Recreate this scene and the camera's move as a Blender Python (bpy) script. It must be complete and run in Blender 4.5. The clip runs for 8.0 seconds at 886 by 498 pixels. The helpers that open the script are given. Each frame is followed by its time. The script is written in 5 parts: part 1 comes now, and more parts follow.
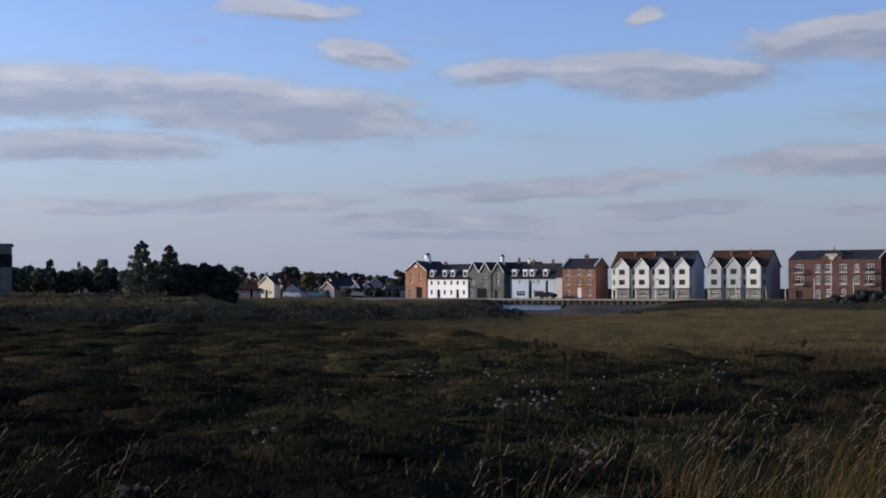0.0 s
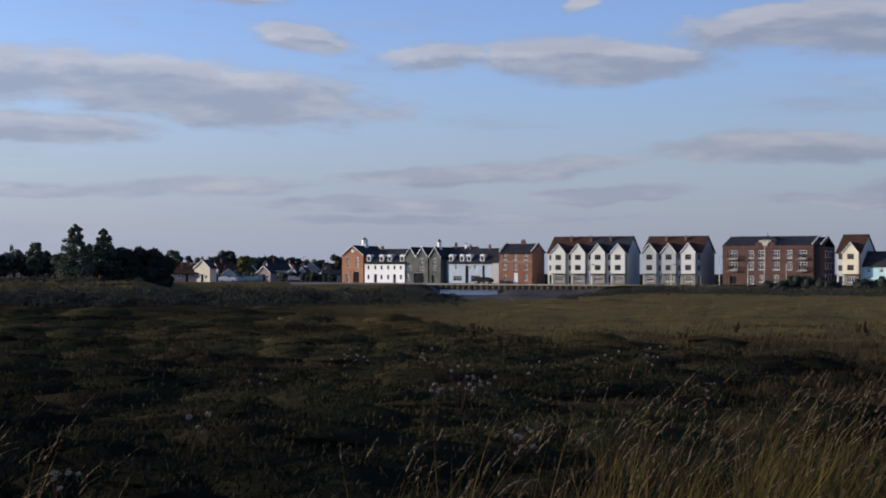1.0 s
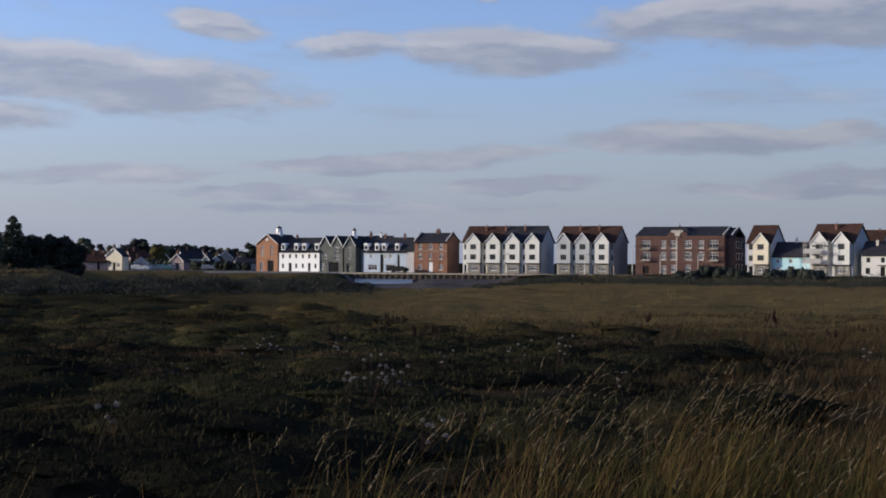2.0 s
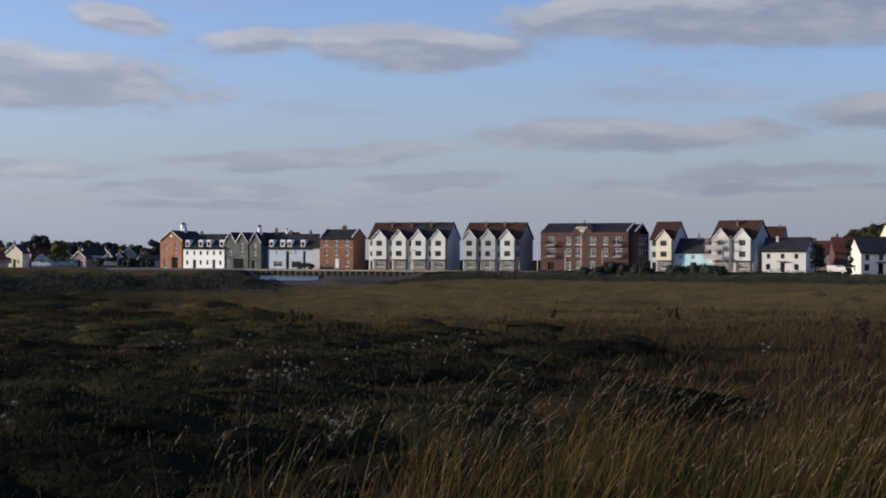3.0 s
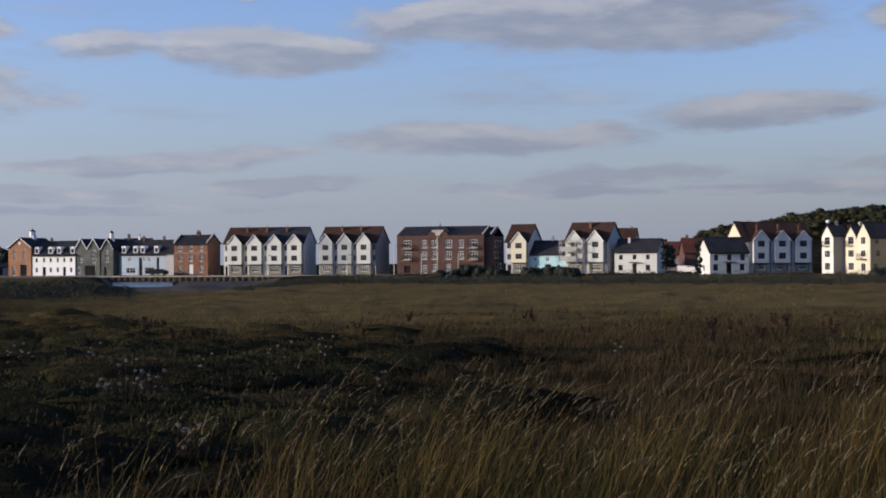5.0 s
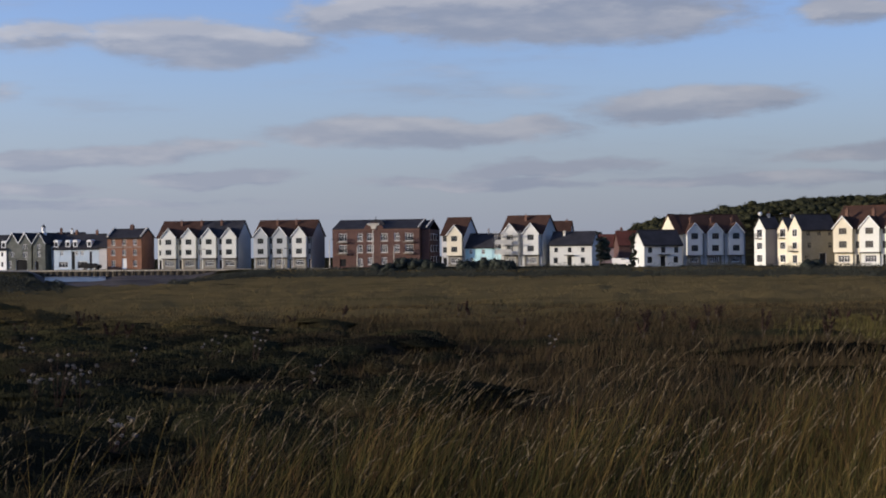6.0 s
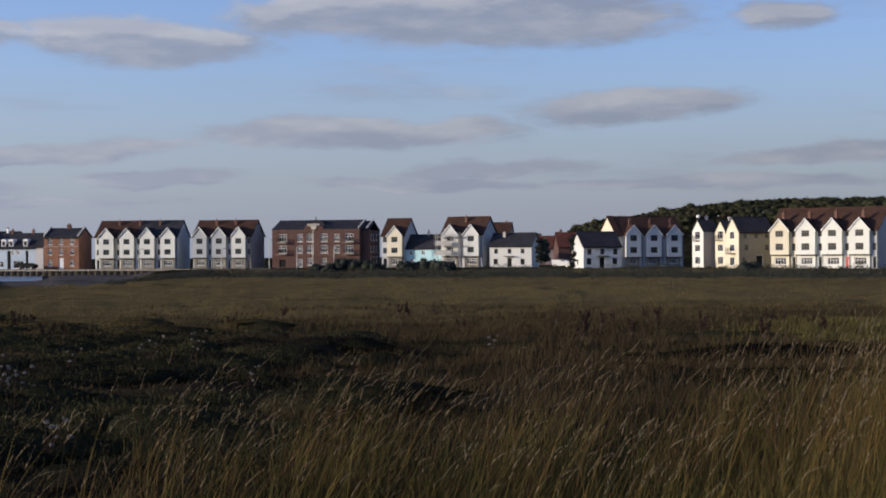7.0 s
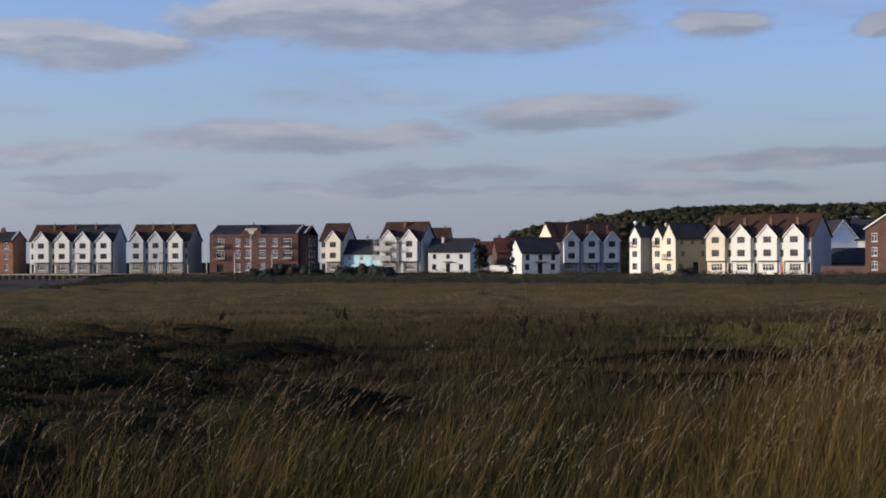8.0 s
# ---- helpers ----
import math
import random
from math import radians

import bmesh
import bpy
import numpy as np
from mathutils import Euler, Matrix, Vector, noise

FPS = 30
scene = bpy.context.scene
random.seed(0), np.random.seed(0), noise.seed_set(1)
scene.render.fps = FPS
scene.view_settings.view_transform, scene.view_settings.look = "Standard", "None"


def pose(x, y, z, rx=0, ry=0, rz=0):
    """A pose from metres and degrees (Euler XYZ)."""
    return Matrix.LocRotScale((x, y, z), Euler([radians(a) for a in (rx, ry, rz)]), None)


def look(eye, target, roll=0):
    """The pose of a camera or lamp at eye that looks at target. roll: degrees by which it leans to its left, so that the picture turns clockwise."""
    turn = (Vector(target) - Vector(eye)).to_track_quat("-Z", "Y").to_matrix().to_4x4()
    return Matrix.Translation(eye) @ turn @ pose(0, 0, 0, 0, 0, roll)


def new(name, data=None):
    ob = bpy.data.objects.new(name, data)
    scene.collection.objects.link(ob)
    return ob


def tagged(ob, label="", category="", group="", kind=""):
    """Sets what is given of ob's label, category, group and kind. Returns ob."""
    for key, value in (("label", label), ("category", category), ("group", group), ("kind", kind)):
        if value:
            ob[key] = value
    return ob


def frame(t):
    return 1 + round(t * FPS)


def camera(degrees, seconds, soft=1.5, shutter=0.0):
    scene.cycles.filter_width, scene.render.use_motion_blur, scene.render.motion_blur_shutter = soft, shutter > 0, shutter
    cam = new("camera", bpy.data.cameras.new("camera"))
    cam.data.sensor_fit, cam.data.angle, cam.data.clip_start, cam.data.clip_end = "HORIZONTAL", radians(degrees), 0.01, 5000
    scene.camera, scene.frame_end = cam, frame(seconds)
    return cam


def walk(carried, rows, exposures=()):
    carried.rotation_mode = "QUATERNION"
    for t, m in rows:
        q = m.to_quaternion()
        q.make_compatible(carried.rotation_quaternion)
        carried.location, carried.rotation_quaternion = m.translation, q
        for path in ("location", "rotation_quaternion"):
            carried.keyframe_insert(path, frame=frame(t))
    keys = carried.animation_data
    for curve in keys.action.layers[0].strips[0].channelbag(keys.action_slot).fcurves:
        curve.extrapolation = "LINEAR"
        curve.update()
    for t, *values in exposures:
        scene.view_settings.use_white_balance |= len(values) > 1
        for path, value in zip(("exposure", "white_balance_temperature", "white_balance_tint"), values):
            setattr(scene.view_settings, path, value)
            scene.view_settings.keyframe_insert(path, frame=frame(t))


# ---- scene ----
cam = camera(32.9, 8.0, soft=1.85)
EYE, TILT, LEAN = 1.7, 1.5, 0.05
ROWS = [
    (0, 0, 0.0, 0.0, -0.000, -0.002, 0.003),
    (0.5, 0.004, 0.0, 0.0, -1.051, -0.261, -0.276),
    (1, 0.012, 0.0, 0.0, -2.404, -0.578, -0.229),
    (1.5, 0.022, 0.0, 0.0, -4.006, -0.853, -0.510),
    (1.7, 0.027, 0.0, 0.0, -4.637, -0.890, -0.503),
    (2.8, 0.052, 0.0, 0.0, -8.521, -1.186, -0.543),
    (3, 0.056, 0.0, 0.0, -9.221, -1.079, -0.516),
    (3.5, 0.064, 0.0, 0.0, -10.700, -0.865, -0.379),
    (4, 0.073, 0.0, 0.0, -12.305, -0.858, -0.225),
    (4.5, 0.079, 0.0, 0.0, -13.437, -0.852, -0.092),
    (5, 0.087, 0.0, 0.0, -14.709, -0.907, -0.020),
    (5.2, 0.09, 0.0, 0.0, -15.254, -0.955, -0.088),
    (6.3, 0.103, 0.0, 0.0, -17.796, -1.173, 0.028),
    (6.5, 0.105, 0.0, 0.0, -18.219, -1.144, -0.123),
    (7, 0.109, 0.0, 0.0, -19.441, -1.130, -0.177),
    (7.5, 0.112, 0.0, 0.0, -20.643, -0.903, -0.281),
    (8, 0.114, 0.0, 0.0, -21.782, -0.915, -0.400),
]
walk(cam, [(t, pose(0, 0, EYE, TILT, LEAN, 0) @ pose(x, y, z, 90 + pitch, roll, yaw))
           for t, x, y, z, yaw, pitch, roll in ROWS], exposures=[(0.0, 0.0, 6500, 10), (1.5, 0.0, 6580, 10), (3.0, 0.0, 6760, 10), (8.0, 0.0, 6700, 10)])

# ---- sky and sun ----
SUN_AZIMUTH, SUN_HEIGHT = 272.0, 9.0
world = bpy.data.worlds.new("sky")
scene.world = world
world.use_nodes = True


class Nodes:
    """Short hand for building a node tree."""

    def __init__(self, tree):
        self.tree = tree
        tree.nodes.clear()

    def add(self, kind, inputs=None):
        n = self.tree.nodes.new(kind)
        self.fill(n, inputs or {})
        return n

    def fill(self, n, inputs):
        for k, v in inputs.items():
            if isinstance(v, bpy.types.NodeSocket):
                self.tree.links.new(v, n.inputs[k])
            else:
                n.inputs[k].default_value = v

    def math(self, op, a, b=0.0, c=0.0):
        n = self.add("ShaderNodeMath")
        n.operation = op
        self.fill(n, {0: a, 1: b, 2: c})
        return n.outputs[0]

    def vec(self, op, a, b=(0.0, 0.0, 0.0)):
        n = self.add("ShaderNodeVectorMath")
        n.operation = op
        self.fill(n, {0: a, 1: b})
        return n.outputs["Value" if op == "LENGTH" else 0]

    def ramp(self, value, lo, hi, to0=0.0, to1=1.0, smooth=True):
        n = self.add("ShaderNodeMapRange", {0: value, 1: lo, 2: hi, 3: to0, 4: to1})
        n.interpolation_type = "SMOOTHSTEP" if smooth else "LINEAR"
        return n.outputs[0]

    def mix(self, fac, a, b, blend="MIX"):
        n = self.add("ShaderNodeMix")
        n.data_type, n.blend_type = "RGBA", blend
        self.fill(n, {0: fac, 6: a, 7: b})
        return n.outputs[2]

    def noise(self, vector, scale, detail=4.0, rough=0.55):
        return self.add("ShaderNodeTexNoise", {"Vector": vector, "Scale": scale, "Detail": detail, "Roughness": rough})


# bearing, height, half length, half thickness, tilt (degrees), weight of each cloud
CLOUDS = [
    (-7.4, 6.85, 8.4, 1.22, -5, 1.0), (-15.2, 7.3, 8.0, 1.1, 0, 0.95), (-13.4, 5.35, 5.4, 0.72, 1, 0.95), (-3.0, 8.9, 2.2, 0.56, -5, 0.9), (-6.1, 10.5, 2.9, 0.6, -3, 0.8),
    (7.5, 10.25, 1.0, 0.42, 5, 0.7), (8.0, 8.1, 4.8, 0.98, -1, 1.0), (2.3, 8.1, 3.2, 0.62, 0, 0.75), (15.2, 9.2, 4.6, 0.95, 4, 0.85), (21.6, 8.95, 8.2, 1.12, 0, 1.0), (24.5, 9.9, 5.5, 0.9, 0, 0.8),
    (32.3, 8.8, 1.9, 0.6, 3, 0.9), (38.3, 8.65, 1.3, 0.5, 0, 0.9), (26.5, 5.6, 4.6, 0.72, 3, 0.95), (28.6, 5.75, 2.4, 0.6, 4, 0.9), (15.8, 4.7, 6.6, 0.62, -1, 0.9), (19.4, 4.75, 3.0, 0.5, 0, 0.8),
    (3.6, 3.85, 6.4, 0.44, 4, 0.95), (-6.6, 3.3, 4.6, 0.4, 1, 0.85), (8.5, 3.0, 3.6, 0.36, 0, 0.9), (21.2, 3.35, 4.6, 0.34, 2, 0.85), (35.0, 3.85, 6.0, 0.42, 4, 0.85), (-0.4, 2.6, 5.4, 0.3, 0, 0.8),
    (-13.0, 3.1, 5.0, 0.34, 0, 0.75), (18.4, 2.8, 5.8, 0.3, 0, 0.75), (29.2, 2.75, 8.0, 0.3, 0, 0.75), (2.5, 2.05, 9.0, 0.26, 0, 0.65), (-9.6, 9.2, 4.6, 0.36, -4, 0.26), (11.5, 6.6, 2.4, 0.2, 0, 0.25),
]
group = bpy.data.node_groups.new("cloud_cover", "ShaderNodeTree")
group.interface.new_socket("Place", in_out="INPUT", socket_type="NodeSocketVector")
group.interface.new_socket("Cover", in_out="OUTPUT", socket_type="NodeSocketFloat")
g = Nodes(group)
gin, gout = g.add("NodeGroupInput"), g.add("NodeGroupOutput")
stretch = g.vec("MULTIPLY", gin.outputs[0], (0.35, 1.0, 1.0))
ripple = g.noise(stretch, 0.7, 5.0, 0.5).outputs["Color"]
ripple = g.vec("SUBTRACT", ripple, (0.5, 0.5, 0.5))
ripple = g.vec("MULTIPLY", ripple, (2.8, 1.0, 0.0))
warped = g.vec("ADD", gin.outputs[0], ripple)
total = None
for bearing, height, long_half, thick_half, tilt, weight in CLOUDS:
    local = g.add("ShaderNodeMapping", {0: warped, 1: (bearing, height, 0), 2: (0, 0, radians(tilt)), 3: (long_half, thick_half, 1)})
    local.vector_type = "TEXTURE"
    far = g.vec("LENGTH", local.outputs[0])
    puff = g.ramp(far, 1.35, 0.5, 0.0, weight, False)
    total = puff if total is None else g.math("MAXIMUM", total, puff)
fray = g.noise(stretch, 1.3, 7.0, 0.62).outputs[0]
total = g.math("ADD", total, g.math("MULTIPLY", g.math("SUBTRACT", fray, 0.5), 1.0))
total = g.ramp(total, 0.08, 1.0)
wisps = g.noise(g.vec("MULTIPLY", gin.outputs[0], (0.16, 1.0, 1.0)), 0.5, 6.0, 0.6).outputs[0]
total = g.math("MAXIMUM", total, g.ramp(wisps, 0.44, 0.74, 0.0, 0.5))
g.tree.links.new(total, gout.inputs[0])

w = Nodes(world.node_tree)
sky = w.add("ShaderNodeTexSky")
sky.sky_type, sky.sun_disc = "NISHITA", False
sky.sun_elevation, sky.sun_rotation = radians(SUN_HEIGHT), radians(SUN_AZIMUTH)
sky.altitude, sky.air_density, sky.dust_density, sky.ozone_density = 0.0, 1.0, 1.0, 1.6
way = w.add("ShaderNodeTexCoord").outputs["Generated"]
xyz = w.add("ShaderNodeSeparateXYZ", {0: way})
bearing = w.math("MULTIPLY", w.math("ARCTAN2", xyz.outputs[0], xyz.outputs[1]), 57.29578)
height = w.math("MULTIPLY", w.math("ARCSINE", xyz.outputs[2]), 57.29578)
place = w.add("ShaderNodeCombineXYZ", {0: bearing, 1: height, 2: 0.0}).outputs[0]
toward_light = w.vec("ADD", place, (-0.45, 0.5, 0.0))
covers = []
for spot_in_sky in (place, toward_light):
    n = w.add("ShaderNodeGroup")
    n.node_tree = group
    w.fill(n, {0: spot_in_sky})
    covers.append(n.outputs[0])
cover, shade = covers
edge = w.math("MULTIPLY", w.ramp(w.math("SUBTRACT", cover, shade), 0.0, 0.55), w.ramp(height, 3.5, 8.5, 0.1, 0.4))
streaks = w.noise(w.vec("MULTIPLY", place, (0.25, 1.0, 1.0)), 1.1, 4.0, 0.55).outputs[0]
edge = w.math("MINIMUM", w.math("ADD", edge, w.ramp(streaks, 0.4, 0.72, 0.0, 0.34)), 1.0)
cloud_colour = w.mix(edge, (2.42, 2.78, 3.72, 1), (5.1, 5.1, 5.5, 1))
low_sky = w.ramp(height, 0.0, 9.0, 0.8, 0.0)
blue = w.mix(1.0, sky.outputs[0], (1.32, 1.46, 2.32, 1), "MULTIPLY")
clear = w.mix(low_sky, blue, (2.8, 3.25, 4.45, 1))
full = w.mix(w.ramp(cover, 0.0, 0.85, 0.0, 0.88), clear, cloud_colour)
# the sky grows brighter towards the sun
sunward = w.math("ADD", w.math("MULTIPLY", xyz.outputs[0], math.sin(radians(SUN_AZIMUTH))), w.math("MULTIPLY", xyz.outputs[1], math.cos(radians(SUN_AZIMUTH))))
glow = w.ramp(sunward, -0.7, 0.5, 0.92, 1.42, False)
full = w.vec("SCALE", full)
full.node.inputs["Scale"].default_value = 1.0
w.tree.links.new(glow, full.node.inputs["Scale"])
background = w.add("ShaderNodeBackground", {0: full, 1: 0.1})
w.add("ShaderNodeOutputWorld", {0: background.outputs[0]})

sun = new("sun", bpy.data.lights.new("sun", "SUN"))
sun.data.energy, sun.data.angle, sun.data.color = 4.6, radians(0.6), (1.0, 0.88, 0.72)
a, b = radians(SUN_AZIMUTH), radians(SUN_HEIGHT)
sun.matrix_world = look((math.sin(a) * math.cos(b) * 100, math.cos(a) * math.cos(b) * 100, math.sin(b) * 100), (0, 0, 0))

# ---- materials ----


def material(name, dark, light, rough=0.85, fine=6.0, coarse=0.35, bump=0.25, island=0.0, per_object=0.0, metal=0.0, gloss=0.3):
    """A surface whose colour wanders between two tones at two scales, with fine relief."""
    m = bpy.data.materials.new(name)
    m.use_nodes = True
    n = Nodes(m.node_tree)
    geo = n.add("ShaderNodeNewGeometry")
    where = geo.outputs["Position"]
    small, large = n.noise(where, fine, 6.0, 0.65).outputs[0], n.noise(where, coarse, 3.0).outputs[0]
    f = n.math("ADD", n.math("MULTIPLY", n.ramp(small, 0.3, 0.7), 0.5), n.math("MULTIPLY", n.ramp(large, 0.3, 0.7), 0.5))
    if island:
        f = n.math("ADD", n.math("MULTIPLY", f, 1 - island), n.math("MULTIPLY", geo.outputs["Random Per Island"], island))
    colour = n.mix(f, (*dark, 1), (*light, 1))
    if per_object:
        info = n.add("ShaderNodeObjectInfo")
        colour = n.mix(1.0, colour, n.add("ShaderNodeCombineColor", {i: n.ramp(info.outputs["Random"], 0, 1, 1 - per_object, 1 + per_object, False)
                                                                     for i in range(3)}).outputs[0], "MULTIPLY")
    s = n.add("ShaderNodeBsdfPrincipled", {"Base Color": colour, "Roughness": rough, "Metallic": metal, "Specular IOR Level": gloss})
    if bump:
        s_bump = n.add("ShaderNodeBump", {"Height": small, "Strength": bump, "Distance": 0.05})
        n.tree.links.new(s_bump.outputs[0], s.inputs["Normal"])
    n.add("ShaderNodeOutputMaterial", {0: s.outputs[0]})
    return m


def meadow(name, tones, rough=0.9, island=0.25, patch=0.06, bump=0.0):
    """Ground cover: tones (bare, green, rust, straw) that change in patches and from blade to blade."""
    m = bpy.data.materials.new(name)
    m.use_nodes = True
    n = Nodes(m.node_tree)
    geo = n.add("ShaderNodeNewGeometry")
    where = geo.outputs["Position"]
    flat = n.vec("MULTIPLY", where, (1.0, 1.0, 0.0))
    p1, p2 = n.noise(flat, patch, 4.0, 0.6).outputs[0], n.noise(flat, patch * 3.1, 5.0, 0.6).outputs[0]
    p3 = n.noise(where, 7.0, 5.0, 0.7).outputs[0]
    one = geo.outputs["Random Per Island"] if island else p3
    v1 = n.math("ADD", p1, n.math("MULTIPLY", n.math("SUBTRACT", one, 0.5), island))
    v2 = n.math("ADD", p2, n.math("MULTIPLY", n.math("SUBTRACT", n.math("FRACT", n.math("MULTIPLY", one, 7.31)), 0.5), island))
    bare, green, rust, straw = [(*t, 1) for t in tones]
    colour = n.mix(n.ramp(v1, 0.38, 0.58), bare, green)
    colour = n.mix(n.ramp(v2, 0.49, 0.68, 0.0, 0.65), colour, rust)
    colour = n.mix(n.ramp(n.math("ADD", v1, v2), 1.1, 1.5, 0.0, 0.7), colour, straw)
    # paler dry grass on the open flat towards the river and away from the bank
    x, y = n.add("ShaderNodeSeparateXYZ", {0: where}).outputs[:2]
    open_flat = n.math("MULTIPLY", n.math("MULTIPLY", n.ramp(n.math("ADD", y, n.math("MULTIPLY", p2, 30.0)), 50, 86), n.ramp(y, 262, 238)),
                       n.ramp(n.math("SUBTRACT", x, n.math("MULTIPLY", y, 0.06)), -17, 7))
    colour = n.mix(n.math("MULTIPLY", open_flat, 0.8), colour, straw)
    # long streaks of darker sward across the open flat
    streak = n.noise(n.vec("MULTIPLY", where, (0.03, 0.16, 0.0)), 1.0, 5.0, 0.6).outputs[0]
    colour = n.mix(n.math("MULTIPLY", open_flat, n.ramp(streak, 0.5, 0.64, 0.0, 0.4)), colour, green)
    pocket = n.noise(n.vec("MULTIPLY", where, (0.11, 0.3, 0.0)), 1.0, 3.0, 0.5).outputs[0]
    colour = n.mix(n.math("MULTIPLY", open_flat, n.ramp(pocket, 0.64, 0.7, 0.0, 0.75)), colour, bare)
    # dry grass on the raised ground behind the bank and under the trees
    raised = n.math("MULTIPLY", n.ramp(y, 146, 165), n.ramp(x, 10, -2))
    colour = n.mix(n.math("MULTIPLY", raised, n.ramp(p2, 0.35, 0.6, 0.3, 0.7)), colour, straw)
    # darker tone on the near flat away from the tall grass
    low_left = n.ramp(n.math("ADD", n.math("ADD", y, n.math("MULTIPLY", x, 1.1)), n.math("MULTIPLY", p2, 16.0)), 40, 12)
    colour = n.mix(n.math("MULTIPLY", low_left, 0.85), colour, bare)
    mud = n.ramp(n.add("ShaderNodeSeparateXYZ", {0: where}).outputs[2], -1.25, -1.45)
    silt = n.noise(n.vec("MULTIPLY", where, (0.12, 0.3, 0.0)), 1.0, 6.0, 0.65).outputs[0]
    colour = n.mix(mud, colour, n.mix(n.ramp(silt, 0.35, 0.65), (0.05, 0.043, 0.037, 1), (0.13, 0.112, 0.1, 1)))
    colour = n.mix(1.0, colour, n.mix(p3, (0.6, 0.6, 0.6, 1), (1.4, 1.4, 1.4, 1)), "MULTIPLY")
    s = n.add("ShaderNodeBsdfPrincipled", {"Base Color": colour, "Roughness": rough, "Specular IOR Level": 0.0})
    if bump:
        n.tree.links.new(n.add("ShaderNodeBump", {"Height": p3, "Strength": bump, "Distance": 0.1}).outputs[0], s.inputs["Normal"])
    n.add("ShaderNodeOutputMaterial", {0: s.outputs[0]})
    return m


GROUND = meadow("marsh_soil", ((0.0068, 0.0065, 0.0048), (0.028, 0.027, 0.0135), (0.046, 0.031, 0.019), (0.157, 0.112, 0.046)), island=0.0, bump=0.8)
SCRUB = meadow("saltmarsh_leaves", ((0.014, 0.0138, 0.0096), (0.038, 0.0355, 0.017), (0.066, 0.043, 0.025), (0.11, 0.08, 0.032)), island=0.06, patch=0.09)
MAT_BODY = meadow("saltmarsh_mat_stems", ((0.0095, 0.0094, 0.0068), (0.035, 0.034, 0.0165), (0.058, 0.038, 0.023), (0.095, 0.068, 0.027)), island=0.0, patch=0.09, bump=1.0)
FAR_SCRUB = meadow("far_marsh_grass", ((0.026, 0.027, 0.0195), (0.042, 0.042, 0.024), (0.064, 0.044, 0.03), (0.157, 0.112, 0.046)), island=0.05, patch=0.05)


def tussock(name, olive, straw, rust, size=0.7):
    """Grass blades whose hue changes from tussock to tussock and from blade to blade."""
    m = bpy.data.materials.new(name)
    m.use_nodes = True
    n = Nodes(m.node_tree)
    geo = n.add("ShaderNodeNewGeometry")
    flat = n.vec("MULTIPLY", geo.outputs["Position"], (1.0, 1.0, 0.0))
    one = geo.outputs["Random Per Island"]
    p1 = n.math("ADD", n.noise(flat, size, 3.0).outputs[0], n.math("MULTIPLY", n.math("SUBTRACT", one, 0.5), 0.3))
    p2 = n.math("ADD", n.noise(n.vec("ADD", flat, (31.0, 17.0, 0.0)), size * 0.8, 3.0).outputs[0],
                n.math("MULTIPLY", n.math("SUBTRACT", n.math("FRACT", n.math("MULTIPLY", one, 7.31)), 0.5), 0.3))
    colour = n.mix(n.ramp(p1, 0.4, 0.6), (*olive, 1), (*straw, 1))
    colour = n.mix(n.ramp(p2, 0.48, 0.66, 0.0, 0.85), colour, (*rust, 1))
    tone = n.ramp(n.math("FRACT", n.math("MULTIPLY", one, 13.7)), 0, 1, 0.55, 1.45, False)
    colour = n.mix(1.0, colour, n.add("ShaderNodeCombineColor", {i: tone for i in range(3)}).outputs[0], "MULTIPLY")
    s = n.add("ShaderNodeBsdfPrincipled", {"Base Color": colour, "Roughness": 0.75, "Specular IOR Level": 0.05})
    n.add("ShaderNodeOutputMaterial", {0: s.outputs[0]})
    return m


GRASS = tussock("dry_grass", (0.055, 0.047, 0.0135), (0.1, 0.07, 0.022), (0.078, 0.043, 0.0175))
RUSTY_GRASS = tussock("rusty_grass", (0.06, 0.043, 0.017), (0.092, 0.058, 0.023), (0.085, 0.042, 0.021))
GREEN_GRASS = material("green_grass_blades", (0.019, 0.022, 0.006), (0.05, 0.05, 0.014), 0.75, 3.0, 0.4, 0.0, island=0.6, gloss=0.05)
SPIKE = material("grass_seed_spike", (0.075, 0.058, 0.034), (0.195, 0.15, 0.087), 0.8, 20.0, 1.0, 0.0, island=0.6, gloss=0.05)
FLUFF = material("downy_seed_head", (0.11, 0.098, 0.085), (0.29, 0.26, 0.23), 0.95, 20.0, 1.0, 0.0, island=0.5, gloss=0.05)
DARK_LEAF = material("dark_evergreen_leaves", (0.016, 0.0195, 0.016), (0.037, 0.041, 0.031), 0.7, 1.5, 0.3, 0.0, island=0.6, gloss=0.05)
BANK_LEAF = material("bank_scrub_leaves", (0.022, 0.025, 0.021), (0.052, 0.053, 0.04), 0.85, 0.8, 0.12, 0.0, island=0.3, gloss=0.05)
LEAF = material("tree_leaves", (0.042, 0.052, 0.038), (0.1, 0.108, 0.07), 0.7, 1.5, 0.15, 0.0, island=0.6, gloss=0.05)
AUTUMN_LEAF = material("turning_leaves", (0.04, 0.04, 0.014), (0.12, 0.1, 0.03), 0.7, 1.5, 0.12, 0.0, island=0.6, gloss=0.05)
DOCK = material("rusty_dock_seed", (0.02, 0.0125, 0.0105), (0.05, 0.029, 0.022), 0.9, 10.0, 0.6, 0.0, island=0.5, gloss=0.05)
BARK = material("bark", (0.04, 0.03, 0.022), (0.1, 0.08, 0.06), 0.9, 5.0, 0.6, 0.6)
WHITE = material("white_render", (0.55, 0.55, 0.5), (0.66, 0.66, 0.6), 0.85, 3.0, 0.25, 0.15)
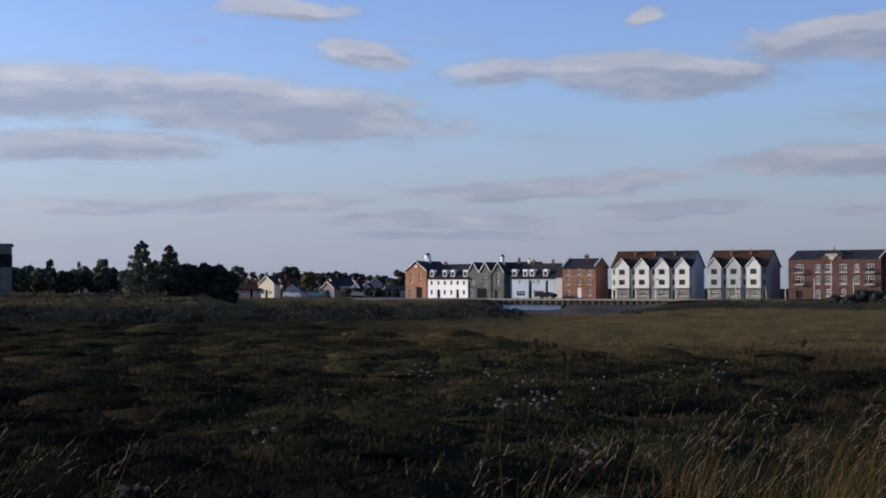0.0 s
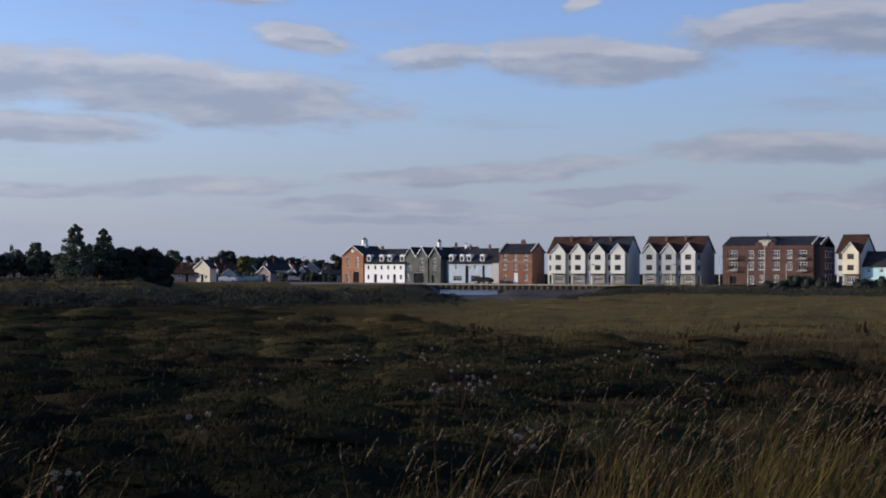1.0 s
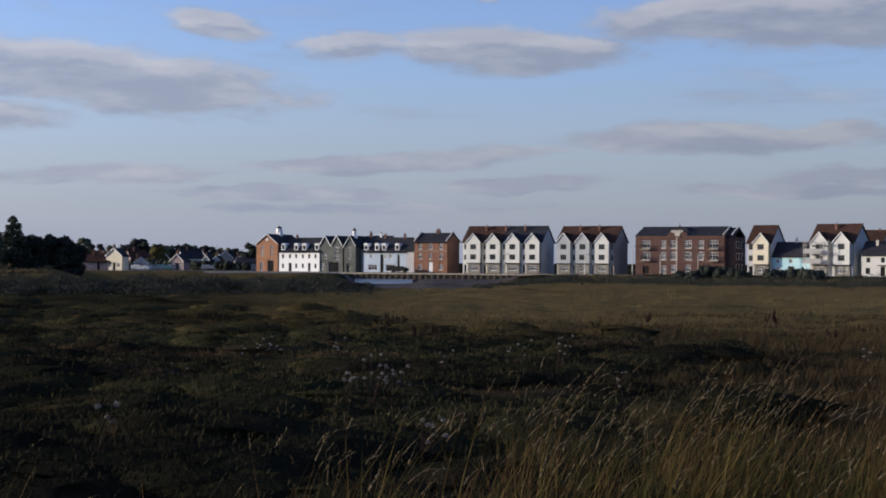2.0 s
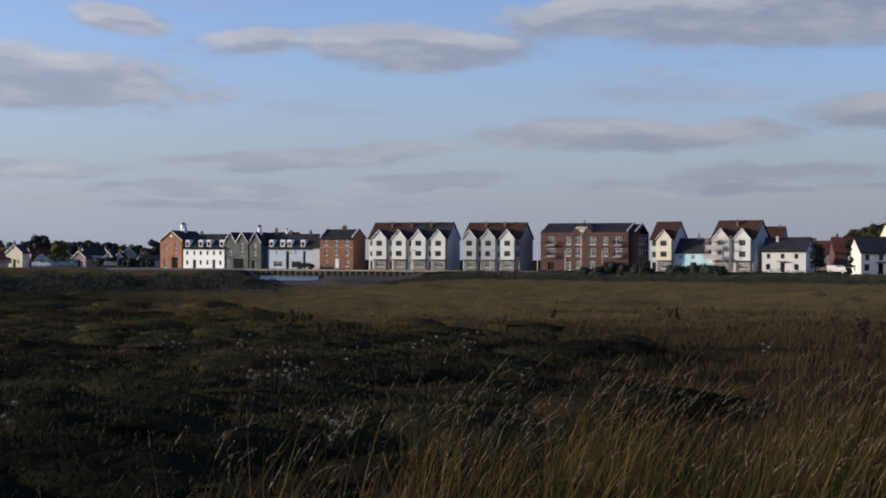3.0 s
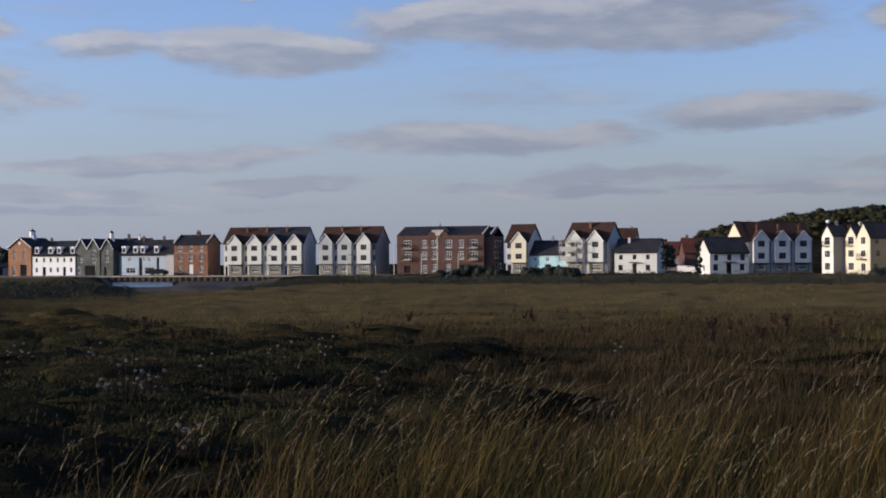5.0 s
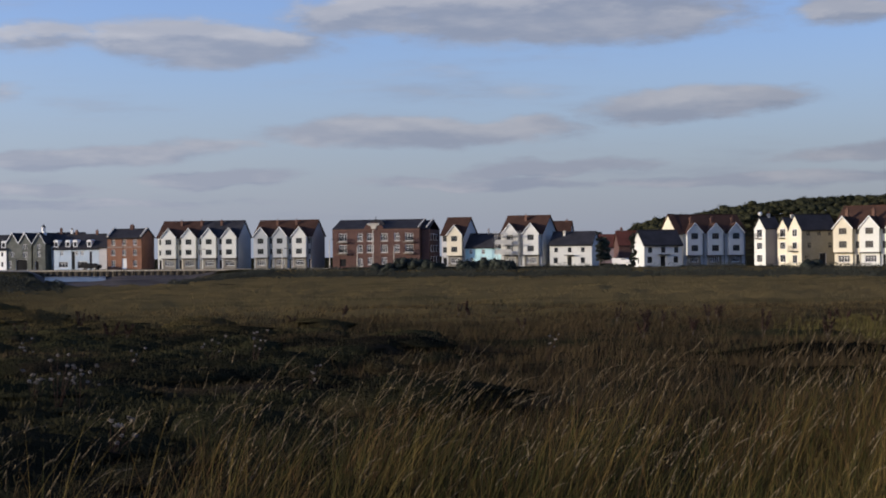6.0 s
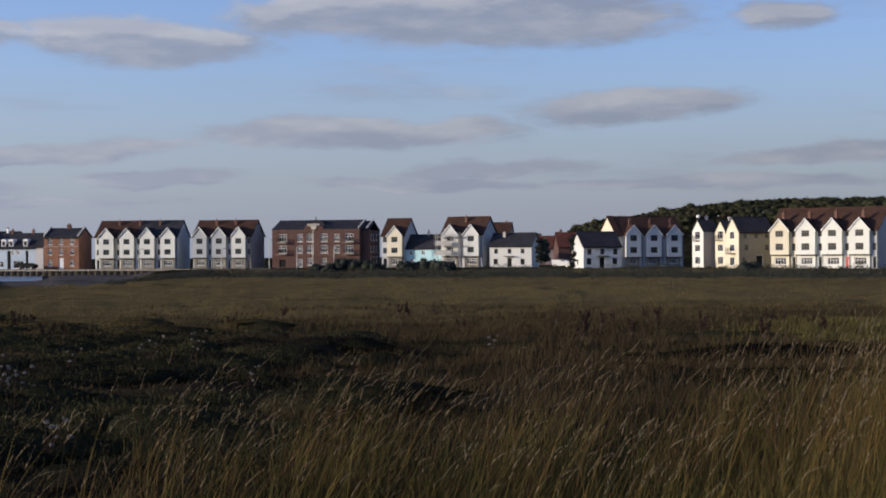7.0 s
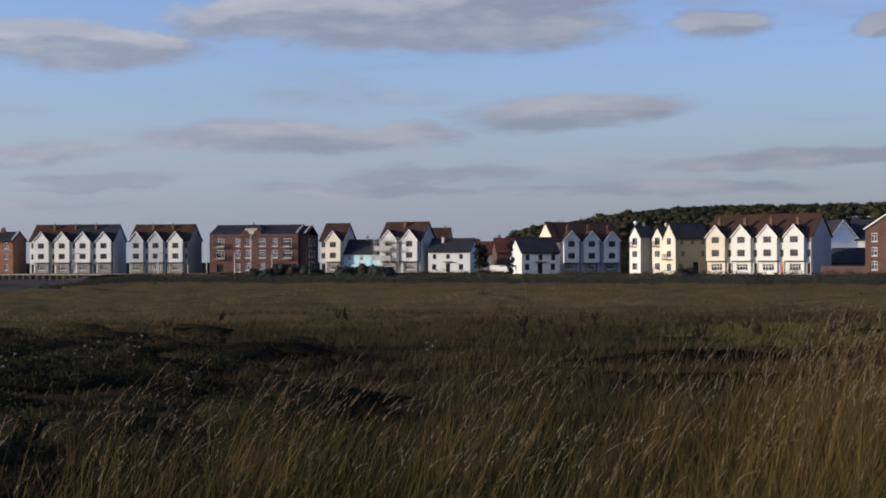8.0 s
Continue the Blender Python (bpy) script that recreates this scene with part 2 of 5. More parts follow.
CREAM = material("cream_render", (0.54, 0.49, 0.37), (0.66, 0.6, 0.46), 0.85, 3.0, 0.25, 0.15)
TAN = material("tan_render", (0.19, 0.17, 0.12), (0.26, 0.23, 0.165), 0.85, 3.0, 0.25, 0.15)
PALE_BLUE = material("pale_blue_render", (0.36, 0.44, 0.51), (0.46, 0.54, 0.61), 0.85, 3.0, 0.25, 0.15)
AQUA = material("aqua_render", (0.36, 0.58, 0.62), (0.46, 0.67, 0.7), 0.85, 3.0, 0.25, 0.15)
GREY_RENDER = material("grey_side_render", (0.4, 0.4, 0.4), (0.5, 0.5, 0.5), 0.85, 3.0, 0.25, 0.15)
BRIGHT_WHITE = material("fresh_white_render", (0.85, 0.845, 0.81), (0.92, 0.915, 0.88), 0.85, 3.0, 0.25, 0.1)
SAGE = material("dark_sage_painted_timber", (0.05, 0.06, 0.052), (0.09, 0.105, 0.092), 0.5, 5.0, 0.5, 0.05)
OFF_WHITE = material("off_white_render", (0.5, 0.5, 0.465), (0.6, 0.6, 0.56), 0.85, 3.0, 0.25, 0.15)
PINK = material("pinkish_render", (0.2, 0.15, 0.145), (0.3, 0.225, 0.215), 0.9, 3.0, 0.25, 0.15)
RED_TILE = material("red_brown_tile_roof", (0.07, 0.026, 0.02), (0.14, 0.052, 0.038), 0.9, 6.0, 0.5, 0.4, gloss=0.05)
BRICK = material("red_brick", (0.07, 0.038, 0.031), (0.13, 0.07, 0.057), 0.9, 8.0, 0.5, 0.4, per_object=0.08)
ORANGE_BRICK = material("orange_brick", (0.16, 0.076, 0.046), (0.28, 0.137, 0.085), 0.9, 8.0, 0.5, 0.4)
# brighter copy of ORANGE_BRICK; stronger sun on the warehouse is put into its colour
WARM_BRICK = material("sunny_orange_brick", (0.27, 0.13, 0.07), (0.43, 0.215, 0.12), 0.9, 8.0, 0.5, 0.4)
FLINT = material("grey_flint", (0.06, 0.065, 0.055), (0.16, 0.165, 0.145), 0.85, 9.0, 0.5, 0.5)
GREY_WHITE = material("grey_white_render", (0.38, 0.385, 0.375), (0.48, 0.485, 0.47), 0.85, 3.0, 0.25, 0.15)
BROWN_GREY = material("brown_grey_render", (0.23, 0.205, 0.18), (0.33, 0.295, 0.26), 0.9, 4.0, 0.3, 0.2)
WARM_END = material("warm_grey_end_render", (0.36, 0.31, 0.265), (0.47, 0.405, 0.35), 0.9, 4.0, 0.3, 0.2)
GREY_BAY = material("blue_grey_bay_render", (0.31, 0.325, 0.33), (0.39, 0.41, 0.415), 0.85, 3.0, 0.25, 0.15)
# stone darkened to stand in for the shadow under the jettied bays
SHADED_BASE_STONE = material("shaded_base_stone", (0.13, 0.12, 0.1), (0.26, 0.24, 0.2), 0.9, 5.0, 0.4, 0.3)
STONE = material("pale_stone", (0.42, 0.39, 0.33), (0.58, 0.54, 0.46), 0.9, 6.0, 0.4, 0.3)
SLATE = material("dark_slate_roof", (0.018, 0.018, 0.021), (0.042, 0.042, 0.048), 0.85, 6.0, 0.5, 0.4, gloss=0.08)
BROWN_TILE = material("brown_tile_roof", (0.036, 0.021, 0.016), (0.076, 0.041, 0.03), 0.9, 6.0, 0.5, 0.4, gloss=0.05)
CHIMNEY_BRICK = material("brown_chimney_brick", (0.09, 0.05, 0.036), (0.17, 0.09, 0.065), 0.9, 8.0, 0.5, 0.4)
TRIM = material("white_painted_timber", (0.66, 0.66, 0.64), (0.8, 0.8, 0.78), 0.5, 5.0, 0.5, 0.05)
PANE = material("window_glass", (0.012, 0.014, 0.018), (0.03, 0.034, 0.04), 0.06, 1.0, 0.3, 0.0, gloss=0.6)
BLACK = material("black_painted_timber", (0.01, 0.01, 0.011), (0.022, 0.022, 0.022), 0.8, 5.0, 0.5, 0.1, gloss=0.08)
RED = material("red_painted_door", (0.35, 0.03, 0.025), (0.5, 0.05, 0.04), 0.4, 5.0, 0.5, 0.05)
STEEL = material("galvanised_steel", (0.3, 0.3, 0.29), (0.48, 0.47, 0.45), 0.5, 10.0, 0.5, 0.1, metal=0.6)
PILE = material("weathered_timber", (0.03, 0.025, 0.02), (0.09, 0.075, 0.055), 0.9, 6.0, 0.6, 0.5)
CONCRETE = material("pale_concrete", (0.18, 0.16, 0.13), (0.3, 0.27, 0.22), 0.9, 4.0, 0.3, 0.3)
SHINGLE = material("pale_shingle", (0.06, 0.053, 0.042), (0.17, 0.15, 0.115), 0.95, 2.0, 0.12, 0.4)
SILVER_PAINT = material("light_car_paint", (0.28, 0.29, 0.3), (0.38, 0.38, 0.39), 0.25, 3.0, 0.5, 0.0)
RUBBER = material("tyre_rubber", (0.012, 0.012, 0.012), (0.03, 0.03, 0.03), 0.8, 10.0, 1.0, 0.1)
NET = material("pale_debris_net", (0.3, 0.3, 0.29), (0.42, 0.42, 0.4), 0.9, 6.0, 0.6, 0.2)
TEAL = material("teal_door_paint", (0.08, 0.22, 0.22), (0.12, 0.3, 0.3), 0.5, 5.0, 0.5, 0.05)
WATER = material("river_water", (0.012, 0.014, 0.015), (0.02, 0.022, 0.023), 0.28, 1.6, 0.1, 0.6, gloss=0.5)

# ---- building blocks ----


def smooth(a, b, v):
    t = np.clip((v - a) / (b - a), 0.0, 1.0)
    return t * t * (3 - 2 * t)


def spot(bearing, distance):
    """Plan coordinates from a bearing (degrees, clockwise from y) and a distance."""
    return distance * math.sin(radians(bearing)), distance * math.cos(radians(bearing))


def part(name, bm, material_, parent, label="", flat=True):
    bmesh.ops.recalc_face_normals(bm, faces=bm.faces)
    data = bpy.data.meshes.new(name)
    bm.to_mesh(data)
    bm.free()
    data.materials.append(material_)
    if not flat:
        data.shade_smooth()
    ob = new(name, data)
    ob.parent = parent
    if label:
        tagged(ob, label)
    return ob


def thing(name, m, label, category, group="", kind=""):
    ob = new(name)
    ob.matrix_basis = m
    ob.empty_display_size = 0.5
    return tagged(ob, label, category, group, kind)


def sheet_mesh(name, verts, quads, material_, tris=None, smooth_faces=False):
    """A mesh object from arrays of corners and of four-cornered (and three-cornered) faces."""
    data = bpy.data.meshes.new(name)
    verts, quads = np.asarray(verts, np.float32), np.asarray(quads, np.int32).reshape(-1, 4)
    tris = np.zeros((0, 3), np.int32) if tris is None else np.asarray(tris, np.int32).reshape(-1, 3)
    data.vertices.add(len(verts))
    data.vertices.foreach_set("co", verts.ravel())
    data.loops.add(quads.size + tris.size)
    data.loops.foreach_set("vertex_index", np.concatenate([quads.ravel(), tris.ravel()]))
    data.polygons.add(len(quads) + len(tris))
    data.polygons.foreach_set("loop_start", np.concatenate([np.arange(len(quads)) * 4, quads.size + np.arange(len(tris)) * 3]).astype(np.int32))
    data.update(calc_edges=True)
    data.validate()
    data.materials.append(material_)
    if smooth_faces:
        data.shade_smooth()
    return new(name, data)


def box(bm, x0, x1, y0, y1, z0, z1):
    v = [bm.verts.new((x, y, z)) for z in (z0, z1) for y in (y0, y1) for x in (x0, x1)]
    for f in ((0, 1, 3, 2), (4, 5, 7, 6), (0, 1, 5, 4), (2, 3, 7, 6), (0, 2, 6, 4), (1, 3, 7, 5)):
        bm.faces.new([v[i] for i in f])


def prism(bm, points, offset):
    """A solid between a flat outline and the same outline moved by offset."""
    o = Vector(offset)
    a = [bm.verts.new(p) for p in points]
    b = [bm.verts.new(Vector(p) + o) for p in points]
    bm.faces.new(a)
    bm.faces.new(list(reversed(b)))
    for i in range(len(a)):
        j = (i + 1) % len(a)
        bm.faces.new((a[i], a[j], b[j], b[i]))


def tube(bm, p0, p1, r0, r1, sides=6):
    p0, p1 = Vector(p0), Vector(p1)
    q = (p1 - p0).to_track_quat("Z", "Y")
    rings = [[bm.verts.new(p + q @ Vector((r * math.cos(2 * math.pi * i / sides), r * math.sin(2 * math.pi * i / sides), 0)))
              for i in range(sides)] for p, r in ((p0, r0), (p1, r1))]
    for i in range(sides):
        j = (i + 1) % sides
        bm.faces.new((rings[0][i], rings[0][j], rings[1][j], rings[1][i]))
    bm.faces.new(rings[0])
    bm.faces.new(rings[1])


def facade(bm, x0, x1, z0, z1, y, thick, holes=()):
    """A wall across x, from y inwards, with openings (x0, x1, z0, z1) that go through it."""
    xs = sorted({x0, x1, *[v for h in holes for v in h[:2]]})
    zs = sorted({z0, z1, *[v for h in holes for v in h[2:]]})

    def solid(i, k):
        if not (0 <= i < len(xs) - 1 and 0 <= k < len(zs) - 1):
            return False
        cx, cz = (xs[i] + xs[i + 1]) / 2, (zs[k] + zs[k + 1]) / 2
        return not any(h[0] < cx < h[1] and h[2] < cz < h[3] for h in holes)

    grid = {}

    def v(i, j, k):
        if (i, j, k) not in grid:
            grid[i, j, k] = bm.verts.new((xs[i], y + thick * j, zs[k]))
        return grid[i, j, k]

    for i in range(len(xs) - 1):
        for k in range(len(zs) - 1):
            if not solid(i, k):
                continue
            for j in (0, 1):
                bm.faces.new((v(i, j, k), v(i + 1, j, k), v(i + 1, j, k + 1), v(i, j, k + 1)))
            for di, dk, a, b in ((-1, 0, (0, 0), (0, 1)), (1, 0, (1, 0), (1, 1)), (0, -1, (0, 0), (1, 0)), (0, 1, (0, 1), (1, 1))):
                if not solid(i + di, k + dk):
                    bm.faces.new((v(i + a[0], 0, k + a[1]), v(i + b[0], 0, k + b[1]), v(i + b[0], 1, k + b[1]), v(i + a[0], 1, k + a[1])))


def window(parent, hole, y, frame_mat=None, bars=1, rail=True, sill=False):
    """A framed window in an opening of a wall that stands across x at depth y."""
    x0, x1, z0, z1 = hole
    t = 0.09
    cuts = [x0 + (x1 - x0) * i / (bars + 1) for i in range(bars + 2)]
    levels = [z0, z0 + (z1 - z0) * 0.62, z1] if rail else [z0, z1]
    lights = [(cuts[i] + (t if i == 0 else 0.035), cuts[i + 1] - (t if i == bars else 0.035), levels[k] + (t if k == 0 else 0.03),
               levels[k + 1] - (t if k == len(levels) - 2 else 0.03)) for i in range(bars + 1) for k in range(len(levels) - 1)]
    bm = bmesh.new()
    facade(bm, x0, x1, z0, z1, y + 0.08, 0.1, lights)
    ob = part("window", bm, frame_mat or TRIM, parent)
    bm = bmesh.new()
    box(bm, x0 + t, x1 - t, y + 0.12, y + 0.14, z0 + t, z1 - t)
    part("pane", bm, PANE, ob, "dark reflecting window glass")
    if sill:
        bm = bmesh.new()
        box(bm, x0 - 0.08, x1 + 0.08, y - 0.08, y + 0.1, z0 - 0.12, z0 - 0.005)
        part("sill", bm, STONE, ob)
    return ob


def door(parent, hole, y, material_, label):
    x0, x1, z0, z1 = hole
    bm = bmesh.new()
    box(bm, x0 + 0.06, x1 - 0.06, y + 0.14, y + 0.2, z0 + 0.02, z1 - 0.06)
    h = (z1 - z0) / 2
    for k in (0, 1):
        box(bm, x0 + 0.18, x1 - 0.18, y + 0.12, y + 0.14, z0 + 0.14 + k * h, z0 + h * (k + 1) - 0.2)
    ob = part("door", bm, material_, parent, label)
    bm = bmesh.new()
    box(bm, x0, x0 + 0.06, y + 0.1, y + 0.22, z0, z1)
    box(bm, x1 - 0.06, x1, y + 0.1, y + 0.22, z0, z1)
    box(bm, x0 + 0.06, x1 - 0.06, y + 0.1, y + 0.22, z1 - 0.06, z1)
    part("door_frame", bm, TRIM, ob)
    return ob


def chimney(parent, x, y, z0, z1, material_=None, size=0.55, pots=2):
    bm = bmesh.new()
    box(bm, x - size / 2, x + size / 2, y - size * 0.4, y + size * 0.4, z0, z1)
    box(bm, x - size / 2 - 0.06, x + size / 2 + 0.06, y - size * 0.4 - 0.06, y + size * 0.4 + 0.06, z1 - 0.22, z1 - 0.08)
    ob = part("chimney", bm, material_ or CHIMNEY_BRICK, parent)
    bm = bmesh.new()
    for i in range(pots):
        c = x + (i - (pots - 1) / 2) * 0.28
        tube(bm, (c, y, z1), (c, y, z1 + 0.35), 0.11, 0.08, 8)
    part("chimney_pots", bm, CHIMNEY_BRICK, ob)
    return ob


def dormer(parent, x, z, half, y, depth, roof_mat):
    """A roof window with white cheeks, an arched head and its own small roof."""
    bm = bmesh.new()
    facade(bm, x - half, x + half, z, z + 1.3, y, 0.15, [(x - half + 0.16, x + half - 0.16, z + 0.16, z + 1.16)])
    box(bm, x - half, x - half + 0.1, y + 0.15, y + depth, z, z + 1.3)
    box(bm, x + half - 0.1, x + half, y + 0.15, y + depth, z, z + 1.3)
    ob = part("dormer", bm, TRIM, parent, "white-painted dormer")
    bm = bmesh.new()
    arc = [(x + (half + 0.12) * math.cos(a), y - 0.1, z + 1.3 + 0.45 * math.sin(a)) for a in np.linspace(0, math.pi, 9)]
    prism(bm, arc, (0, depth + 0.2, 0))
    part("dormer_roof", bm, TRIM, ob)
    bm = bmesh.new()
    box(bm, x - half + 0.16, x + half - 0.16, y + 0.05, y + 0.08, z + 0.16, z + 1.16)
    part("pane", bm, PANE, ob)
    return ob


def roof_x(bm, x0, x1, y0, y1, z0, z1, over=0.3, thick=0.2):
    """Two slopes with the ridge along x."""
    ym, drop = (y0 + y1) / 2, (z1 - z0) / ((y1 - y0) / 2) * over
    for yo, sign in ((y0, -1), (y1, 1)):
        prism(bm, [(x0, yo + sign * over, z0 - drop), (x1, yo + sign * over, z0 - drop), (x1, ym, z1), (x0, ym, z1)], (0, 0, thick))
    box(bm, x0 - 0.02, x1 + 0.02, ym - 0.12, ym + 0.12, z1 + thick - 0.06, z1 + thick + 0.1)


def roof_y(bm, x0, x1, y0, y1, z0, z1, over=0.25, thick=0.2):
    """Two slopes with the ridge along y."""
    xm, drop = (x0 + x1) / 2, (z1 - z0) / ((x1 - x0) / 2) * over
    for xo, sign in ((x0, -1), (x1, 1)):
        prism(bm, [(xo + sign * over, y0, z0 - drop), (xo + sign * over, y1, z0 - drop), (xm, y1, z1), (xm, y0, z1)], (0, 0, thick))


def shell(bm, W, D, eave, ridge, holes=(), along="x", floor=-1.5):
    """Four walls with their gables; openings only in the front."""
    facade(bm, 0, W, 0, eave, 0, 0.3, holes)
    box(bm, 0, W, 0, D, floor, -0.002)
    box(bm, 0, W, D - 0.3, D, 0, eave)
    box(bm, 0, 0.3, 0.3, D - 0.3, 0, eave)
    box(bm, W - 0.3, W, 0.3, D - 0.3, 0, eave)
    if along == "x":
        for x in (0, W - 0.3):
            prism(bm, [(x, 0, eave), (x, D, eave), (x, D / 2, ridge)], (0.3, 0, 0))
    else:
        for y in (0, D - 0.3):
            prism(bm, [(0, y, eave), (W, y, eave), (W / 2, y, ridge)], (0, 0.3, 0))


def bargeboards(bm, xa, xb, y, eave, apex, out=0.2, width=0.22):
    xm = (xa + xb) / 2
    for xo in (xa - out, xb + out):
        z = eave - out * (apex - eave) / ((xb - xa) / 2)
        prism(bm, [(xo, y, z), (xm, y, apex), (xm, y, apex + width), (xo, y, z + width)], (0, -0.08, 0))


QUAY = -0.8  # level of the made ground on which the houses stand


def stand(x, y, azimuth, z=QUAY):
    """The pose of a house: front left corner at x, y; the front runs along this azimuth."""
    return pose(x, y, z, 0, 0, 90 - azimuth)


def gabled_house(m, W, D, eave, ridge, bay, apex, wall_mat, bay_mat, roof_mat, base_mat, door_mat, label, group, chim=None, ends=(),
                 first=2.45, label_door="dark painted front door", chim_front=False):
    """A three-storey house whose upper floors push forward in a gabled bay."""
    h = thing("terraced_house", m, label, "house", group)
    b0, b1 = bay
    rx = (b1 + 0.25, W - 0.3) if W - b1 > b0 else (0.3, b0 - 0.25)
    gw = (b0 + 0.7, b1 - 0.7, 0.65, 1.95)
    recess = [] if rx[1] - rx[0] < 0.5 else [(rx[0], rx[1], z, z + 1.25) for z in (first + 0.7, first + 3.2)]
    gate = [] if rx[1] - rx[0] < 0.5 else [(rx[0], rx[1], 0.05, 2.1)]
    bm = bmesh.new()
    shell(bm, W, D, eave, ridge, [gw] + recess + gate)
    part("wall", bm, wall_mat, h)
    # a dark base_mat here paints the shade below the bay
    bm = bmesh.new()
    facade(bm, b0 + 0.15, b1 - 0.15, 0, first - 0.17, -0.35, 0.3, [gw])
    part("ground_floor_front", bm, base_mat, h, "ground floor front below the jettied bay")
    window(h, gw, -0.35, TRIM, bars=3)
    for r in recess:
        window(h, r, 0, SAGE, bars=1)
    for r in gate:
        door(h, r, 0, door_mat, label_door)
    # the bay
    mid = (b0 + b1) / 2
    w1 = [(mid - 0.74, mid + 0.74, first + z, first + z + 1.2) for z in (0.8, 3.2)]
    bm = bmesh.new()
    facade(bm, b0, b1, first, eave, -0.9, 0.25, w1)
    box(bm, b0, b0 + 0.2, -0.65, 0, first, eave)
    box(bm, b1 - 0.2, b1, -0.65, 0, first, eave)
    box(bm, b0 + 0.2, b1 - 0.2, -0.65, 0, first, first + 0.15)
    prism(bm, [(b0, -0.9, eave), (b1, -0.9, eave), (mid, -0.9, apex)], (0, 0.25, 0))
    bay_ob = part("gabled_bay", bm, bay_mat, h)
    bm = bmesh.new()
    box(bm, b0 - 0.03, b1 + 0.03, -0.96, -0.1, first - 0.16, first - 0.004)
    part("jetty_beam", bm, BLACK, bay_ob, "dark jetty beam")
    for w_ in w1:
        window(h, w_, -0.9, SAGE, bars=2)
    back = (apex - eave) / (ridge - eave) * D / 2
    bm = bmesh.new()
    for xo in (b0 - 0.22, b1 + 0.22):
        z = eave - 0.22 * (apex - eave) / ((b1 - b0) / 2)
        prism(bm, [(xo, -1.05, z), (mid, -1.05, apex), (mid, back, apex), (xo, 0.02, z)], (0, 0, 0.16))
    part("bay_roof", bm, roof_mat, bay_ob)
    bm = bmesh.new()
    bargeboards(bm, b0, b1, -1.06, eave, apex, 0.2, 0.2)
    part("bargeboard", bm, TRIM, bay_ob)
    bm = bmesh.new()
    roof_x(bm, -0.02 - (0.25 if "left" in ends else 0), W + 0.02 + (0.25 if "right" in ends else 0), 0, D, eave, ridge, 0.25)
    part("roof", bm, roof_mat, h)
    if chim is not None and chim_front:
        chimney(h, chim, 1.1, apex - 0.5, ridge - 0.5, None, 0.5, 1)
    elif chim is not None:
        chimney(h, chim, D * 0.36, ridge - 1.6, ridge + 0.25, None, 0.5, 1)
    bm = bmesh.new()
    tube(bm, (W - 0.12, -0.08, 0.1), (W - 0.12, -0.08, eave), 0.05, 0.05)
    part("drainpipe", bm, BLACK, h)
    return h


def plain_house(name, m, W, D, eave, ridge, wall_mat, roof_mat, label, category="house", group="", along="x", holes=(), doors=(), chims=(),
                dormers=(), bars=1, sills=False, frame_mat=None, door_label="dark front door", door_mat=None, over=0.25):
    h = thing(name, m, label, category, group)
    bm = bmesh.new()
    shell(bm, W, D, eave, ridge, list(holes) + list(doors), along)
    part("wall", bm, wall_mat, h)
    bm = bmesh.new()
    if along == "x":
        roof_x(bm, -over, W + over, 0, D, eave, ridge)
    else:
        roof_y(bm, 0, W, -over, D + over, eave, ridge)
    part("roof", bm, roof_mat, h)
    for o in holes:
        window(h, o, 0, frame_mat, bars, sill=sills)
    for o in doors:
        door(h, o, 0, door_mat or BLACK, door_label)
    for c in chims:
        chimney(h, *c)
    for x in dormers:
        dormer(h, x, eave + 0.35, 0.55, 0.15, D * 0.3, roof_mat)
    bm = bmesh.new()
    if along == "x":
        box(bm, -0.1, W + 0.1, -0.36, -0.24, eave - 0.32, eave - 0.18)
        part("gutter", bm, BLACK, h)
    else:
        bargeboards(bm, 0, W, -over - 0.01, eave, ridge)
        part("bargeboard", bm, TRIM, h)
    return h


def rows_of(xs, w, zs, h):
    return [(x - w / 2, x + w / 2, z, z + h) for z in zs for x in xs]


# ---- the ground ----
FRONT_B = np.array([-60, -1.4, 3, 6, 9, 12, 16, 20, 23, 26, 29, 32, 36, 70], float)
FRONT_D = np.array([388, 388, 374, 362, 354, 346, 336, 322, 314, 300, 284, 274, 266, 266], float)


def wander(x, y, f, s):
    """Rounded, uneven swells between -1 and 1."""
    u = x * f + 1.2 * np.sin(y * f * 0.73 + s) + 0.6 * np.sin(y * f * 1.9 + 2 * s)
    v = y * f * 1.13 + 1.2 * np.sin(x * f * 0.81 + 1.7 * s) + 0.6 * np.sin(x * f * 2.1 - s)
    return np.sin(u + s) * np.sin(v)


